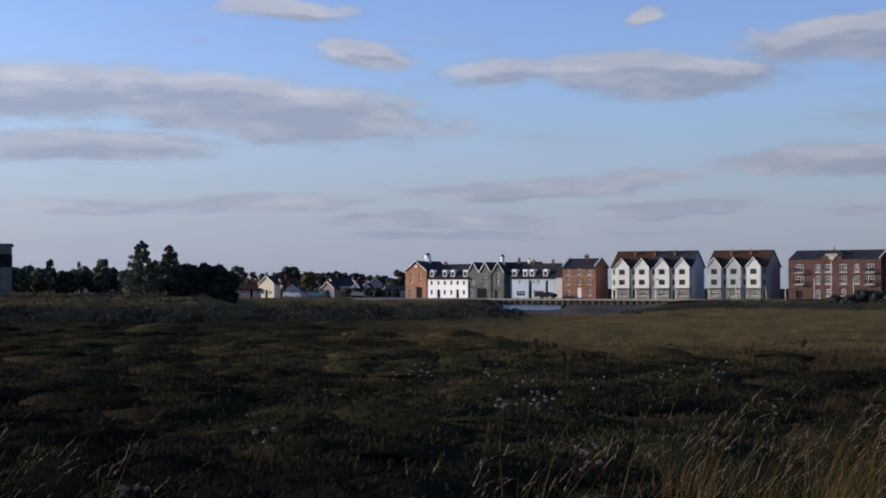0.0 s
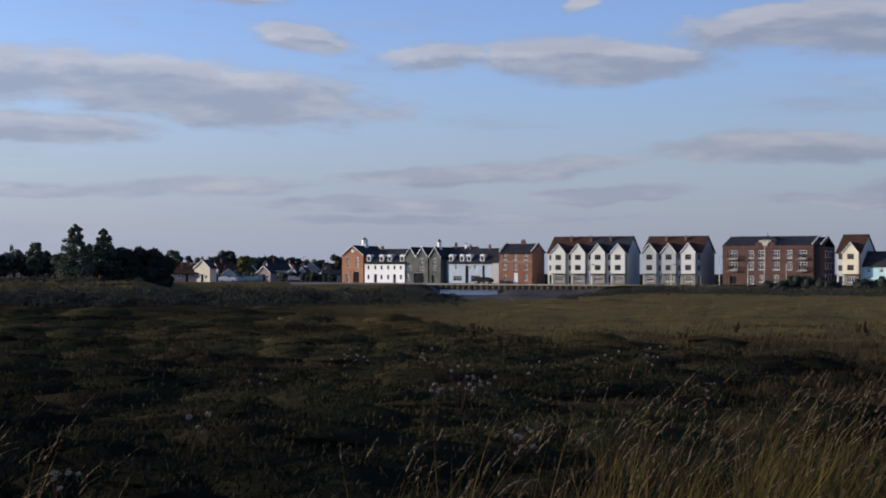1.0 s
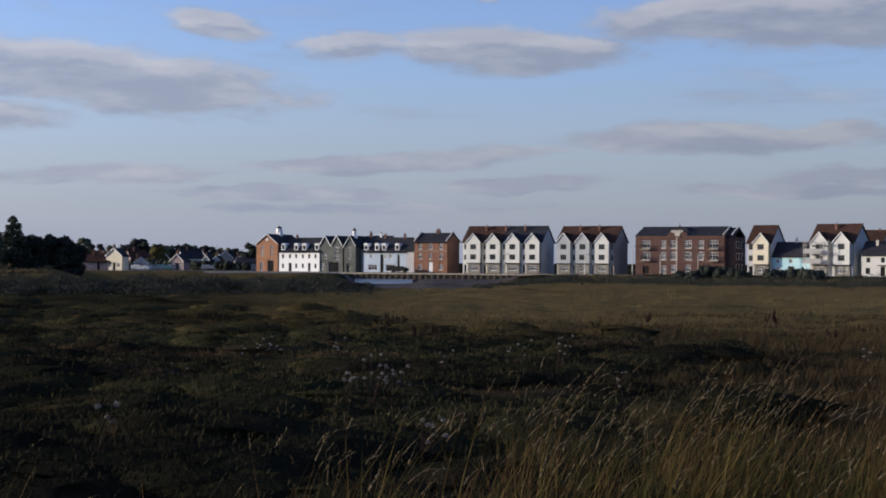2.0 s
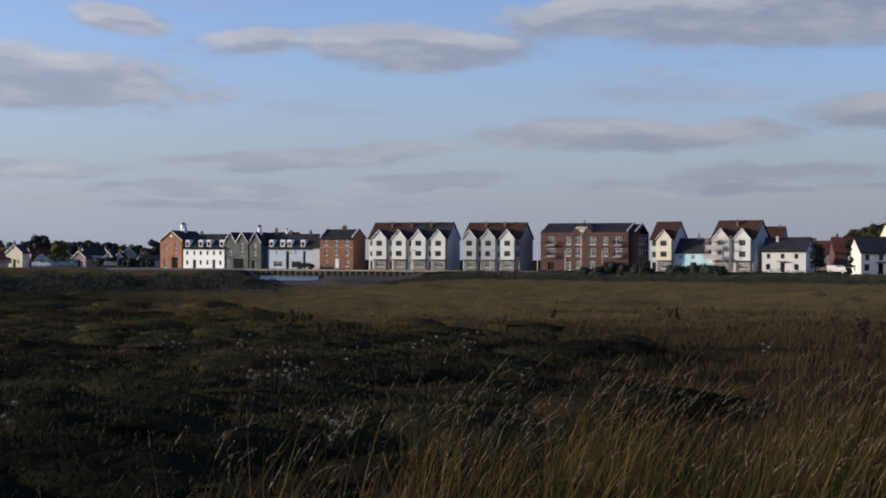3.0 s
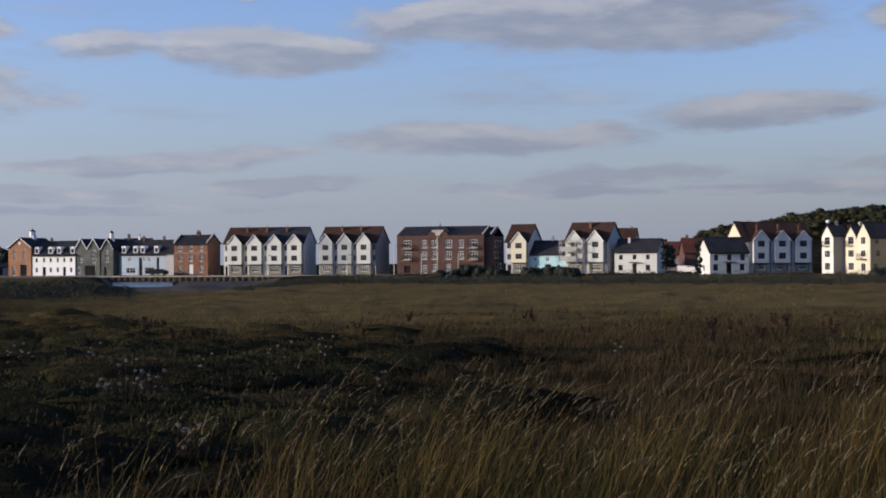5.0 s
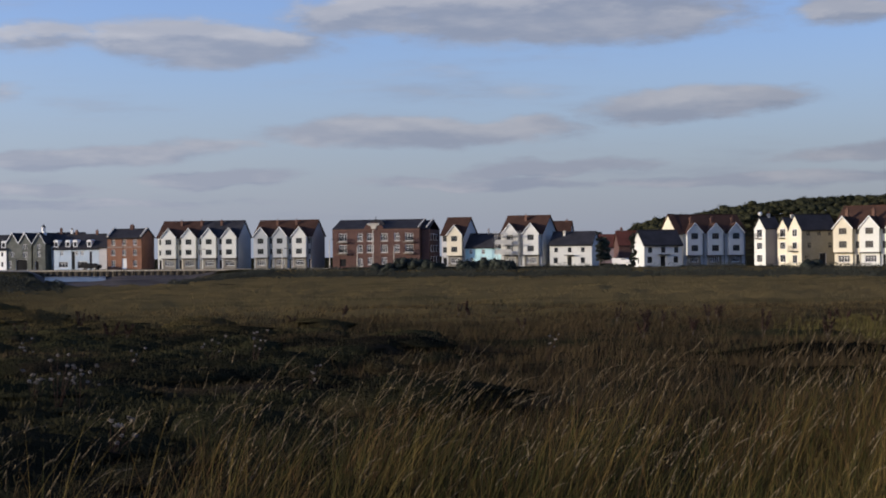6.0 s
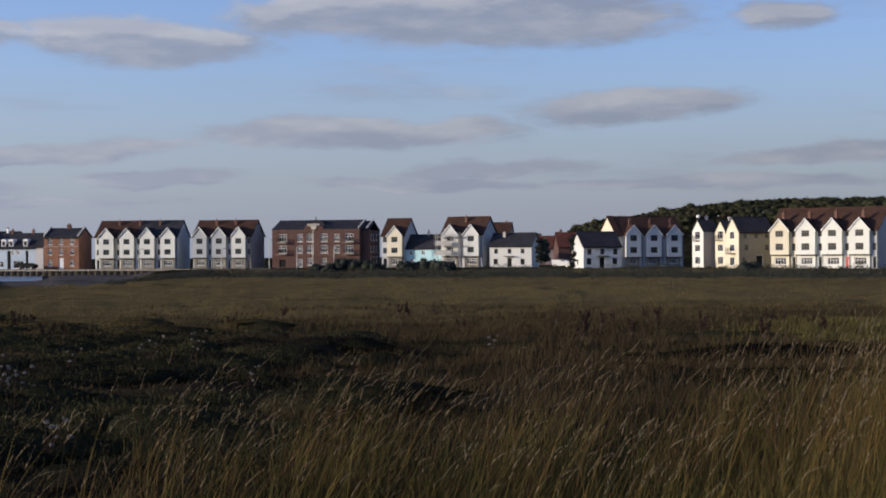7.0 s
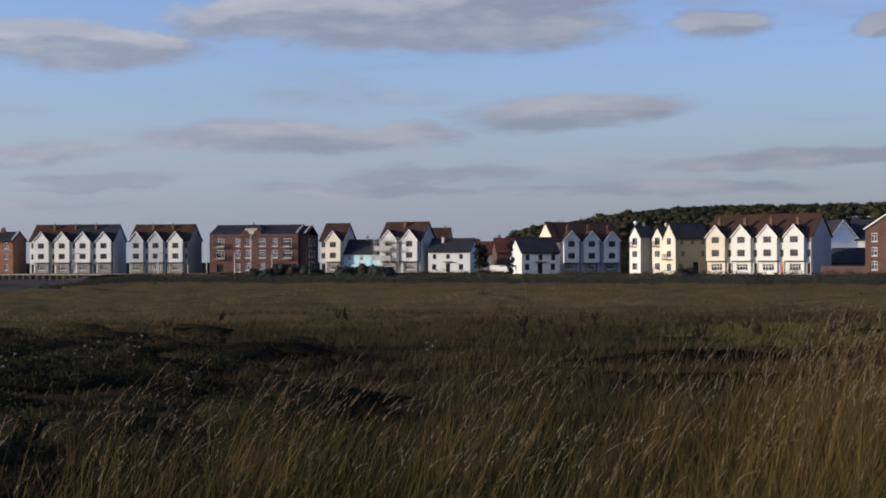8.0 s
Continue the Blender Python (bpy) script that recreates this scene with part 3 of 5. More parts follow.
def ground_height(x, y):
    """Marsh, banks, river bed, quay and hill as one height field."""
    d, b = np.hypot(x, y), np.degrees(np.arctan2(x, y))
    z = -0.9 * smooth(6, 60, d)
    rough_amp = smooth(2, 9, d) * (1 - smooth(150, 230, d))
    z = z + rough_amp * (0.12 * wander(x, y, 0.42, 0.0) + 0.09 * wander(x * 0.6, y, 1.0, 4.0) + 0.05 * wander(x, y, 2.6, 9.0))
    # narrow creeks that wind across the flat
    for k, (at_y, sway) in enumerate(((19.0, 2.0), (29.0, 3.0), (44.0, 4.0), (66.0, 5.0))):
        line = at_y + 0.25 * x + sway * np.sin(x * 0.22 + k) + 1.2 * np.sin(x * 0.63 + 2 * k)
        z = z - 0.28 * rough_amp * np.exp(-((y - line) / (0.35 + 0.012 * at_y)) ** 2) * smooth(-0.35, 0.35, np.sin(x * 0.17 + 1.9 * k)) * (1 - 0.85 * smooth(10, 17, b))
    # bank with scrub, left of the river mouth
    z = z + 0.66 * np.exp(-((d - 138 - 0.3 * b) / 9.0) ** 2) * (1 - smooth(1.4, 4.0, b)) * (1 + 0.12 * np.sin(b * 1.9) + 0.1 * np.sin(b * 4.3 + 1))
    # low bank along the flat, right of the river mouth
    edge = np.interp(b, [8, 16, 30, 45], [232, 215, 196, 185])
    z = z + 0.75 * np.exp(-((d - edge) / 7.0) ** 2) * smooth(8.5, 12, b)
    front = np.interp(b, FRONT_B, FRONT_D) - 13
    rim = np.interp(b, [2, 4, 6.5, 8.5, 10], [168, 146, 148, 170, 200]) + 4 * np.sin(b * 5.0)
    inlet = (0.5 * smooth(rim, rim + 9, d) + 0.5 * smooth(236, 318, d)) * (1 - smooth(front - 7, front - 2, d)) * smooth(1.6, 2.6, b) * (1 - smooth(7.4, 9.4, b))
    deep = 1 - 0.42 * smooth(4.0, 5.2, b)
    z = z - inlet * 1.9 * deep
    z = z + (QUAY + 0.9) * smooth(front - 20, front - 8, d) * (1 - inlet)
    z = z + 1.5 * smooth(158, 188, d) * (1 - smooth(-9.2, -7.2, b)) * (1 - smooth(300, 420, d)) * smooth(-80, -40, b)
    hill = 21 * smooth(430, 690, d) * smooth(18, 33, b + 0.8 * np.sin(d * 0.02)) * (1 - smooth(75, 110, b))
    return z + hill + 5 * smooth(600, 1500, d) * (1 - smooth(-2, 4, b)) * smooth(-70, -20, b)


bearings = np.concatenate([np.arange(-28, 46, 0.22), np.arange(46, 332, 4.0)])
dist = np.unique(np.concatenate([0.4 * 1.045 ** np.arange(215), np.arange(100, 380, 3.0), [3000.0, 4600.0]]))
B, Dd = np.meshgrid(np.radians(bearings), dist, indexing="ij")
X, Y = Dd * np.sin(B), Dd * np.cos(B)
verts = np.stack([X, Y, ground_height(X, Y)], -1).reshape(-1, 3)
nb, nd = len(bearings), len(dist)
i, j = np.meshgrid(np.arange(nb), np.arange(nd - 1), indexing="ij")
i2 = (i + 1) % nb
quads = np.stack([i * nd + j, i2 * nd + j, i2 * nd + j + 1, i * nd + j + 1], -1).reshape(-1, 4)
verts = np.vstack([verts, [[0, 0, 0]]])
hub = np.stack([np.full(nb, len(verts) - 1), (np.arange(nb) + 1) % nb * nd, np.arange(nb) * nd], -1)
quads = quads[:, ::-1]
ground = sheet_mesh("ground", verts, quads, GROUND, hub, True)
tagged(ground, "dark rough saltmarsh ground rising to a far hill", "ground", kind="structure")

# river, mud and quay
bm = bmesh.new()
corners = [spot(2.3, 205), spot(4.5, 205), spot(4.5, 352), spot(2.3, 360)]
bm.faces.new([bm.verts.new((x, y, -2.12)) for x, y in corners])
tagged(part("water", bm, WATER, None), "still river water reflecting the pale houses", "water", kind="structure")
bm = bmesh.new()
left, right = spot(1.8, 353), spot(13.2, 317)
L = math.dist(left, right)
quay = thing("quay_wall", stand(*left, 90 + math.degrees(math.atan2(left[1] - right[1], right[0] - left[0]))), "timber-piled quay wall with a pale concrete coping", "quay",
             kind="structure")
box(bm, 0, L, 0.25, 0.9, -3.0, -0.25)
part("wall_face", bm, PILE, quay)
bm = bmesh.new()
box(bm, -14, L, -0.1, 2.6, -0.25, 0.06)
part("coping", bm, CONCRETE, quay, "pale concrete coping")
pile = None
for k in range(int(L / 1.6)):
    bm = bmesh.new()
    if pile is None:
        tube(bm, (0, -0.15, -3.0), (0, -0.15, -0.256), 0.22, 0.2, 8)
        pile = part("pile", bm, PILE, quay)
        pile.location = (0.8, 0.05, 0)
    else:
        bm.free()
        p = pile.copy()
        scene.collection.objects.link(p)
        p.location = (0.8 + 1.6 * k, 0.05, 0)

# pale shingle strip between the marsh bank and the waterfront
B, Dd = np.meshgrid(np.radians(np.linspace(-3.4, 2.2, 45)), np.linspace(0.0, 1.0, 12), indexing="ij")
Dd = 338 + 6 * np.sin(B * 160) + Dd * (44 - 6 * np.sin(B * 160))
X, Y = Dd * np.sin(B), Dd * np.cos(B)
i, j = np.meshgrid(np.arange(44), np.arange(11), indexing="ij")
quads = np.stack([i * 12 + j, i * 12 + j + 1, (i + 1) * 12 + j + 1, (i + 1) * 12 + j], -1).reshape(-1, 4)[:, ::-1]
tagged(sheet_mesh("foreshore", np.stack([X, Y, ground_height(X, Y) + 0.03], -1).reshape(-1, 3), quads, SHINGLE, None, True),
       "pale shingle foreshore below the waterfront houses", "foreshore", kind="structure")

# ---- houses along the waterfront ----
# orange brick warehouse with a gabled front and a white lantern on the ridge
W, D = 6.2, 13.0
wins = rows_of([1.7, 4.4], 0.85, [3.9, 5.5], 1.1)
h = plain_house("brick_warehouse", stand(-9.7, 387.9, 118), W, D, 7.0, 9.4, WARM_BRICK, SLATE,
                "orange brick gabled warehouse with a white roof lantern", "building", along="y", holes=wins + [(1.0, 1.9, 0.1, 2.4)],
                doors=[(3.2, 5.0, 0.05, 2.9)], bars=1)
bm = bmesh.new()
box(bm, 2.4, 3.8, 5.7, 7.1, 8.8, 10.1)
tube(bm, (3.1, 6.4, 10.1), (3.1, 6.4, 11.2), 0.8, 0.8, 8)
lantern = part("roof_lantern", bm, TRIM, h, "white roof lantern with a dark cap")
bm = bmesh.new()
tube(bm, (3.1, 6.4, 11.2), (3.1, 6.4, 11.75), 0.92, 0.05, 8)
tube(bm, (3.1, 6.4, 11.75), (3.1, 6.4, 12.1), 0.03, 0.02, 6)
part("lantern_cap", bm, SLATE, lantern)
bm = bmesh.new()
tube(bm, (3.1, -0.004, 8.1), (3.1, -0.1, 8.1), 0.42, 0.36, 14)
part("oculus", bm, TRIM, h, "small round white gable window")

# long white house with dormers
xs = [1.1, 3.1, 4.9, 6.8, 8.6, 10.4]
h = plain_house("white_terrace", stand(-3.9, 385.0, 118), 11.5, 8.5, 5.1, 8.4, BRIGHT_WHITE, SLATE, "white rendered two-storey house with dormers in a slate roof",
                holes=rows_of(xs, 0.55, [3.4], 0.95) + rows_of([1.1, 4.9, 6.8, 10.4], 0.55, [0.9], 1.1), doors=[(2.7, 3.6, 0.05, 2.2), (8.2, 9.0, 0.05, 2.2)],
                dormers=[1.1, 4.8, 7.1, 10.7], chims=[(3.0, 4.2, 7.6, 9.2)], frame_mat=BLACK)

# grey flint houses with three steep gables
flint = thing("flint_house", stand(6.2, 379.9, 118), "dark grey flint house with white-edged twin gables", "house")
bm = bmesh.new()
hole_f = [(2.6, 5.5, 0.05, 2.6), (1.2, 2.1, 3.2, 4.4), (4.4, 5.6, 3.1, 4.3), (4.4, 5.6, 5.1, 6.2), (0.6, 1.4, 0.6, 2.2)]
facade(bm, 0, 6.6, 0, 6.5, 0, 0.3, hole_f)
box(bm, 0, 6.6, 0.3, 9, -1.5, 0.0)
for x0, x1 in ((0, 0.3), (6.3, 6.6)):
    box(bm, x0, x1, 0.3, 9, 0, 6.5)
for x0, x1 in ((0, 3.25), (3.35, 6.6)):
    prism(bm, [(x0, 0, 6.5), (x1, 0, 6.5), ((x0 + x1) / 2, 0, 8.9)], (0, 0.3, 0))
part("wall", bm, FLINT, flint)
bm = bmesh.new()
for x0, x1 in ((0, 3.25), (3.35, 6.6)):
    roof_y(bm, x0, x1, -0.2, 5, 6.5, 8.9, 0.03)
roof_x(bm, 0, 6.6, 1.5, 9, 6.5, 8.8)
part("roof", bm, SLATE, flint)
bm = bmesh.new()
bargeboards(bm, 0.1, 3.2, -0.22, 6.5, 8.95, 0.1, 0.3)
part("bargeboard", bm, TRIM, flint)
bm = bmesh.new()
bargeboards(bm, 3.4, 6.5, -0.22, 6.5, 8.95, 0.1, 0.3)
part("bargeboard", bm, TRIM, flint)
for o in hole_f[1:]:
    window(flint, o, 0)
door(flint, hole_f[0], 0, BLACK, "wide black carriage doors")

narrow = plain_house("flint_gable_house", stand(12.4, 375.6, 118), 3.1, 12.0, 6.5, 8.9, FLINT, SLATE, "narrow dark flint house with a white lantern on its roof",
                     along="y", holes=[(1.1, 1.9, 3.2, 4.5), (1.1, 1.9, 5.1, 6.2)], doors=[(0.5, 1.4, 0.05, 2.2)])
bm = bmesh.new()
box(bm, 1.0, 2.1, 2.0, 3.1, 8.4, 9.1)
tube(bm, (1.55, 2.55, 9.1), (1.55, 2.55, 10.4), 0.5, 0.5, 8)
lantern = part("roof_lantern", bm, TRIM, narrow, "white roof lantern with a dark cap")
bm = bmesh.new()
tube(bm, (1.55, 2.55, 10.4), (1.55, 2.55, 11.1), 0.62, 0.05, 8)
part("lantern_cap", bm, SLATE, lantern)
plain_house("slate_roofed_house", stand(16.2, 377.5, 118), 7.0, 10, 6.0, 8.9, PALE_BLUE, SLATE, "house with a tall dark slate roof behind the waterfront",
            chims=[(1.4, 4.0, 8.0, 10.0, BRICK), (4.2, 4.0, 8.0, 9.8, TRIM)])

# pale blue house
h = plain_house("pale_blue_house", stand(17.2, 373.6, 118), 11.5, 8.5, 5.1, 8.4, PALE_BLUE, SLATE, "pale blue rendered house with white dormers in a slate roof",
                holes=rows_of([2.0, 5.8, 7.2], 0.8, [3.4], 1.1) + [(1.2, 3.6, 0.5, 1.9), (6.0, 8.6, 0.2, 2.0)], doors=[(4.5, 5.4, 0.05, 4.4), (9.1, 9.8, 0.05, 4.4)],
                dormers=[0.5, 3.5, 5.4, 9.0], chims=[(4.0, 4.2, 7.6, 9.4), (9.3, 4.2, 7.6, 9.4)], bars=2, door_label="tall dark glazed doors")
plain_house("grey_side_house", stand(27.4, 368.0, 118), 2.0, 7.0, 5.4, 8.0, GREY_RENDER, SLATE, "narrow grey rendered link house")

# square red-brick house
h = plain_house("brick_house", stand(28.9, 361.9, 118), 8.5, 8.0, 7.5, 9.4, ORANGE_BRICK, SLATE, "three-storey red-brick house with stone window surrounds", sills=True,
                holes=rows_of([1.5, 4.2, 6.9], 0.95, [3.3, 5.7], 1.35) + rows_of([1.5, 6.9], 0.95, [0.7], 1.4), doors=[(3.6, 4.8, 0.05, 2.6)],
                chims=[(4.6, 4.0, 8.8, 10.4, BRICK, 0.9, 3)], door_mat=TRIM, door_label="white panelled front door")
bm = bmesh.new()
box(bm, -0.06, 8.46, -0.1, -0.004, 5.15, 5.35)
box(bm, -0.08, 8.48, -0.14, -0.004, 7.2, 7.45)
part("string_course", bm, BROWN_GREY, h)
for x in (-0.1, 8.2):
    bm = bmesh.new()
    prism(bm, [(x, -0.2, 7.5), (x, 4.0, 9.6), (x, 8.2, 7.5), (x, 8.2, 7.9), (x, 4.0, 10.0), (x, -0.2, 7.9)], (0.3, 0, 0))
    part("gable_coping", bm, STONE, h)


def along(m, step):
    return m @ pose(step, 0, 0)


# two terraces of gabled houses
base_a = stand(40.0, 355.8, 119)
step = 4.95
for k, (wall, bay_mat, roof, lab) in enumerate((
        (WHITE, WHITE, BROWN_TILE, "brown tiled roof"), (CREAM, WHITE, BROWN_TILE, "brown tiled roof"),
        (WHITE, WHITE, SLATE, "slate roof"), (WHITE, WHITE, SLATE, "slate roof"))):
    # the last house's walls are greyed to stand in for its shaded end
    gabled_house(along(base_a, step * k), step, 9.0, 7.35, 11.0, (1.25, 4.75) if k else (1.2, 4.75), 9.35, GREY_RENDER if k == 3 else wall, bay_mat, roof, SHADED_BASE_STONE, BLACK,
                 "white three-storey house, jettied gabled bay, " + lab, "white gabled terrace",
                 chim=4.75 if k < 3 else None, ends=("left",) if k == 0 else ("right",) if k == 3 else ())
base_b = stand(60.8, 344.7, 122)
for k, bay_mat in enumerate((GREY_BAY, GREY_BAY, OFF_WHITE)):
    gabled_house(along(base_b, 4.7 * k), 4.7, 9.0, 7.35, 10.9, (0.2, 3.6), 9.35, WARM_END if k == 2 else bay_mat, bay_mat, BROWN_TILE, SHADED_BASE_STONE, BLACK,
                 ("pale grey" if bay_mat is GREY_BAY else "white") + " three-storey house with a jettied gabled bay and brown roof", "short gabled terrace",
                 chim=4.55 if k < 2 else None, ends=("left",) if k == 0 else ("right",) if k == 2 else ())

# red-brick apartment block
apt = thing("apartment_block", stand(77.4, 336.2, 121), "red-brick three-storey apartment block with balconies and a central pediment", "apartments")
cols = [2.5, 6.6, 9.0, 12.3, 15.3, 18.2]
wins = []
for n_, c in enumerate(cols):
    half = 0.95 if n_ in (0, 5) else 0.6 if n_ in (1, 4) else 0.8
    for z in (3.35, 5.95):
        wins.append((c - half, c + half, z, z + 1.75))
low = [(6.1, 7.2, 0.2, 2.0), (8.4, 9.6, 0.6, 2.2), (11.7, 12.9, 0.6, 2.2), (1.7, 3.2, 0.2, 1.9), (17.4, 19.0, 0.2, 1.9), (14.7, 15.7, 0.2, 2.0)]
bm = bmesh.new()
shell(bm, 20.6, 12.0, 8.7, 10.6, wins + low)
box(bm, 20.6, 22.6, 1.2, 11.0, -1.0, 8.5)
part("wall", bm, BRICK, apt)
bm = bmesh.new()
roof_x(bm, 0, 20.6, 0, 12, 8.7, 10.7, 0.1)
roof_x(bm, 20.6, 22.6, 1.2, 11, 8.5, 10.4, 0.1)
part("roof", bm, SLATE, apt)
for o in wins + low[:3]:
    window(apt, o, 0, TRIM, bars=2, sill=True)
for o in low[3:]:
    bm = bmesh.new()
    box(bm, o[0], o[1], 0.2, 0.25, o[2], o[3])
    part("garage_door", bm, BLACK, apt, "dark recessed garage door")
for z in (3.2, 5.8):
    for c in (2.5, 18.2):
        bm = bmesh.new()
        box(bm, c - 1.2, c + 1.2, -0.95, -0.004, z - 0.2, z)
        bal = part("balcony", bm, CONCRETE, apt)
        bm = bmesh.new()
        for k in range(13):
            x = c - 1.15 + 2.3 * k / 12
            box(bm, x - 0.02, x + 0.02, -0.93, -0.89, z, z + 1.0)
        box(bm, c - 1.2, c + 1.2, -0.95, -0.87, z + 1.0, z + 1.06)
        part("railing", bm, BLACK, bal)
bm = bmesh.new()
for z in (2.75, 8.45):
    box(bm, -0.05, 20.65, -0.09, -0.004, z, z + 0.22)
part("string_course", bm, CHIMNEY_BRICK, apt)
bm = bmesh.new()
arc = [(9.9 + 2.3 * math.cos(a), -0.15, 8.7 + 1.5 * math.sin(a)) for a in np.linspace(0, math.pi, 11)]
prism(bm, arc, (0, 0.5, 0))
ped = part("pediment", bm, BRICK, apt, "curved brick pediment with pale stone ornament")
bm = bmesh.new()
prism(bm, [(8.5, -0.16, 10.0), (11.3, -0.16, 10.0), (11.15, -0.16, 9.55), (10.6, -0.16, 9.4), (10.35, -0.16, 8.75), (9.45, -0.16, 8.75), (9.2, -0.16, 9.4), (8.65, -0.16, 9.55)], (0, -0.16, 0))
for k in range(5):
    x = 8.7 + 0.6 * k
    tube(bm, (x, -0.33, 9.8), (x, -0.5, 9.8), 0.26, 0.16, 7)
part("ornament", bm, STONE, ped, "pale stone ornament")
bm = bmesh.new()
prism(bm, [(9.9 + 2.1 * math.cos(a), 2.2, 9.2 + 1.75 * math.sin(a)) for a in np.linspace(0, math.pi, 13)], (0, 3.6, 0))
tube(bm, (9.7, 2.4, 10.8), (9.7, 2.4, 11.75), 0.16, 0.03, 6)
part("lead_vault", bm, SLATE, apt, "dark lead vault with a short finial")
for k, y in enumerate((3.0, 5.5, 8.0)):
    for z in (3.4, 6.0, 0.9):
        bm = bmesh.new()
        box(bm, 22.602, 22.68, y - 0.6, y + 0.6, z, z + 1.5)
        wn = part("window", bm, TRIM, apt)
        bm = bmesh.new()
        box(bm, 22.682, 22.70, y - 0.5, y - 0.04, z + 0.1, z + 1.4)
        box(bm, 22.682, 22.70, y + 0.04, y + 0.5, z + 0.1, z + 1.4)
        part("pane", bm, PANE, wn)
for x in (20.25, 22.2):
    bm = bmesh.new()
    prism(bm, [(x, -0.1, 8.9), (x, 6, 10.85), (x, 6, 11.1), (x, -0.1, 9.2)], (0.25, 0, 0))
    part("parapet_coping", bm, STONE, apt)

# single gabled house, aqua cottage, scaffolded pair, white cottage
# walls greyer than the cream bay, imitating shade on the right side
gabled_house(stand(99.5, 323.0, 127), 5.3, 9.5, 7.1, 10.9, (1.55, 5.1), 9.2, GREY_RENDER, CREAM, BROWN_TILE, SHADED_BASE_STONE, BLACK,
             "cream three-storey house with a jettied gabled bay and brown roof", "detached gabled houses", ends=("left", "right"))
plain_house("aqua_cottage", stand(104.3, 320.5, 127), 8.5, 7.0, 4.3, 7.15, AQUA, SLATE, "aqua blue rendered cottage with a dark slate roof",
            holes=rows_of([1.3, 4.2, 7.2], 0.8, [2.75], 1.0) + [(0.9, 1.9, 0.8, 1.9)], doors=[(3.6, 5.0, 0.05, 2.1)], chims=[(4.4, 3.5, 6.6, 8.2, STONE, 0.45, 1)])
base_s = stand(108.9, 309.4, 131)
# wall colour duller than the bays, as painted shade for the side walls
pair = [gabled_house(along(base_s, 4.8 * k), 4.8, 9.5, 7.1, 10.9, (0.6, 4.2), 9.2, GREY_WHITE, OFF_WHITE, BROWN_TILE, SHADED_BASE_STONE, TEAL if k == 0 else BLACK,
                     "white three-storey house with a jettied gabled bay" + (" behind scaffolding" if k == 0 else " and brown roof"), "scaffolded pair",
                     chim=4.6 if k == 0 else None, ends=("left",) if k == 0 else ("right",), label_door="teal door" if k == 0 else "dark door") for k in range(2)]
scaffold = thing("scaffold", base_s, "galvanised scaffold with boarded lifts and pale netting", "scaffold")
for x in (-0.4, 1.5, 3.3, 5.0):
    for y in (-2.4, -1.25):
        bm = bmesh.new()
        tube(bm, (x, y, 0), (x, y, 7.4), 0.05, 0.05, 6)
        part("standard", bm, STEEL, scaffold)
for z in (2.6, 4.7, 6.6):
    bm = bmesh.new()
    box(bm, -0.8, 5.4, -2.35, -1.3, z, z + 0.06)
    lift = part("boarded_lift", bm, STONE, scaffold, "pale scaffold boards")
    bm = bmesh.new()
    for zz in (0.5, 1.0):
        tube(bm, (-0.9, -2.47, z + zz), (5.5, -2.47, z + zz), 0.04, 0.04, 6)
    part("guard_rail", bm, STEEL, lift)
for z in (2.75, 4.85):
    bm = bmesh.new()
    box(bm, -0.4, 3.4, -2.42, -2.41, z, z + 0.95)
    part("net", bm, NET, scaffold, "pale grey debris net")
plain_house("brown_roofed_house", stand(123.3, 319.2, 120), 5.3, 7.0, 6.8, 9.9, GREY_RENDER, BROWN_TILE, "house with a steep brown roof behind the front row",
            chims=[(4.2, 3.5, 9.0, 10.2)])
h = plain_house("white_cottage", stand(117.4, 302.0, 127), 9.3, 7.5, 4.6, 7.2, OFF_WHITE, SLATE, "white rendered cottage with a dark slate roof",
                holes=rows_of([1.4, 4.4, 7.3], 0.8, [2.95], 1.0) + rows_of([1.3, 7.3], 0.95, [0.6], 1.2), doors=[(3.9, 4.9, 0.05, 2.1)],
                chims=[(2.6, 2.6, 5.6, 7.6, STONE, 0.5, 1)], frame_mat=BLACK)
bm = bmesh.new()
box(bm, 3.4, 5.4, -0.9, -0.004, 2.25, 2.4)
part("porch_canopy", bm, SLATE, h)

# lower houses behind, with a van in front
plain_house("brown_roofed_terrace", stand(156.0, 369.0, 112), 10.4, 9, 4.4, 7.5, PINK, RED_TILE, "low red-brown tiled terrace behind the front", group="low brown houses",
            holes=rows_of([1.5, 4.2, 7.2], 1.0, [1.0], 1.2), chims=[(6.6, 4.5, 7.0, 8.6)])
plain_house("brown_roofed_terrace", stand(146.0, 330.0, 105), 8.0, 8, 4.6, 7.8, BRICK, RED_TILE, "brick house with a red-brown roof behind the terrace", group="low brown houses",
            chims=[(1.2, 4.0, 7.2, 8.6)])
plain_house("brick_garage", stand(141.0, 303.0, 100), 3.2, 5, 2.4, 3.4, BRICK, BROWN_TILE, "small brick garage beside the white house", "garage")


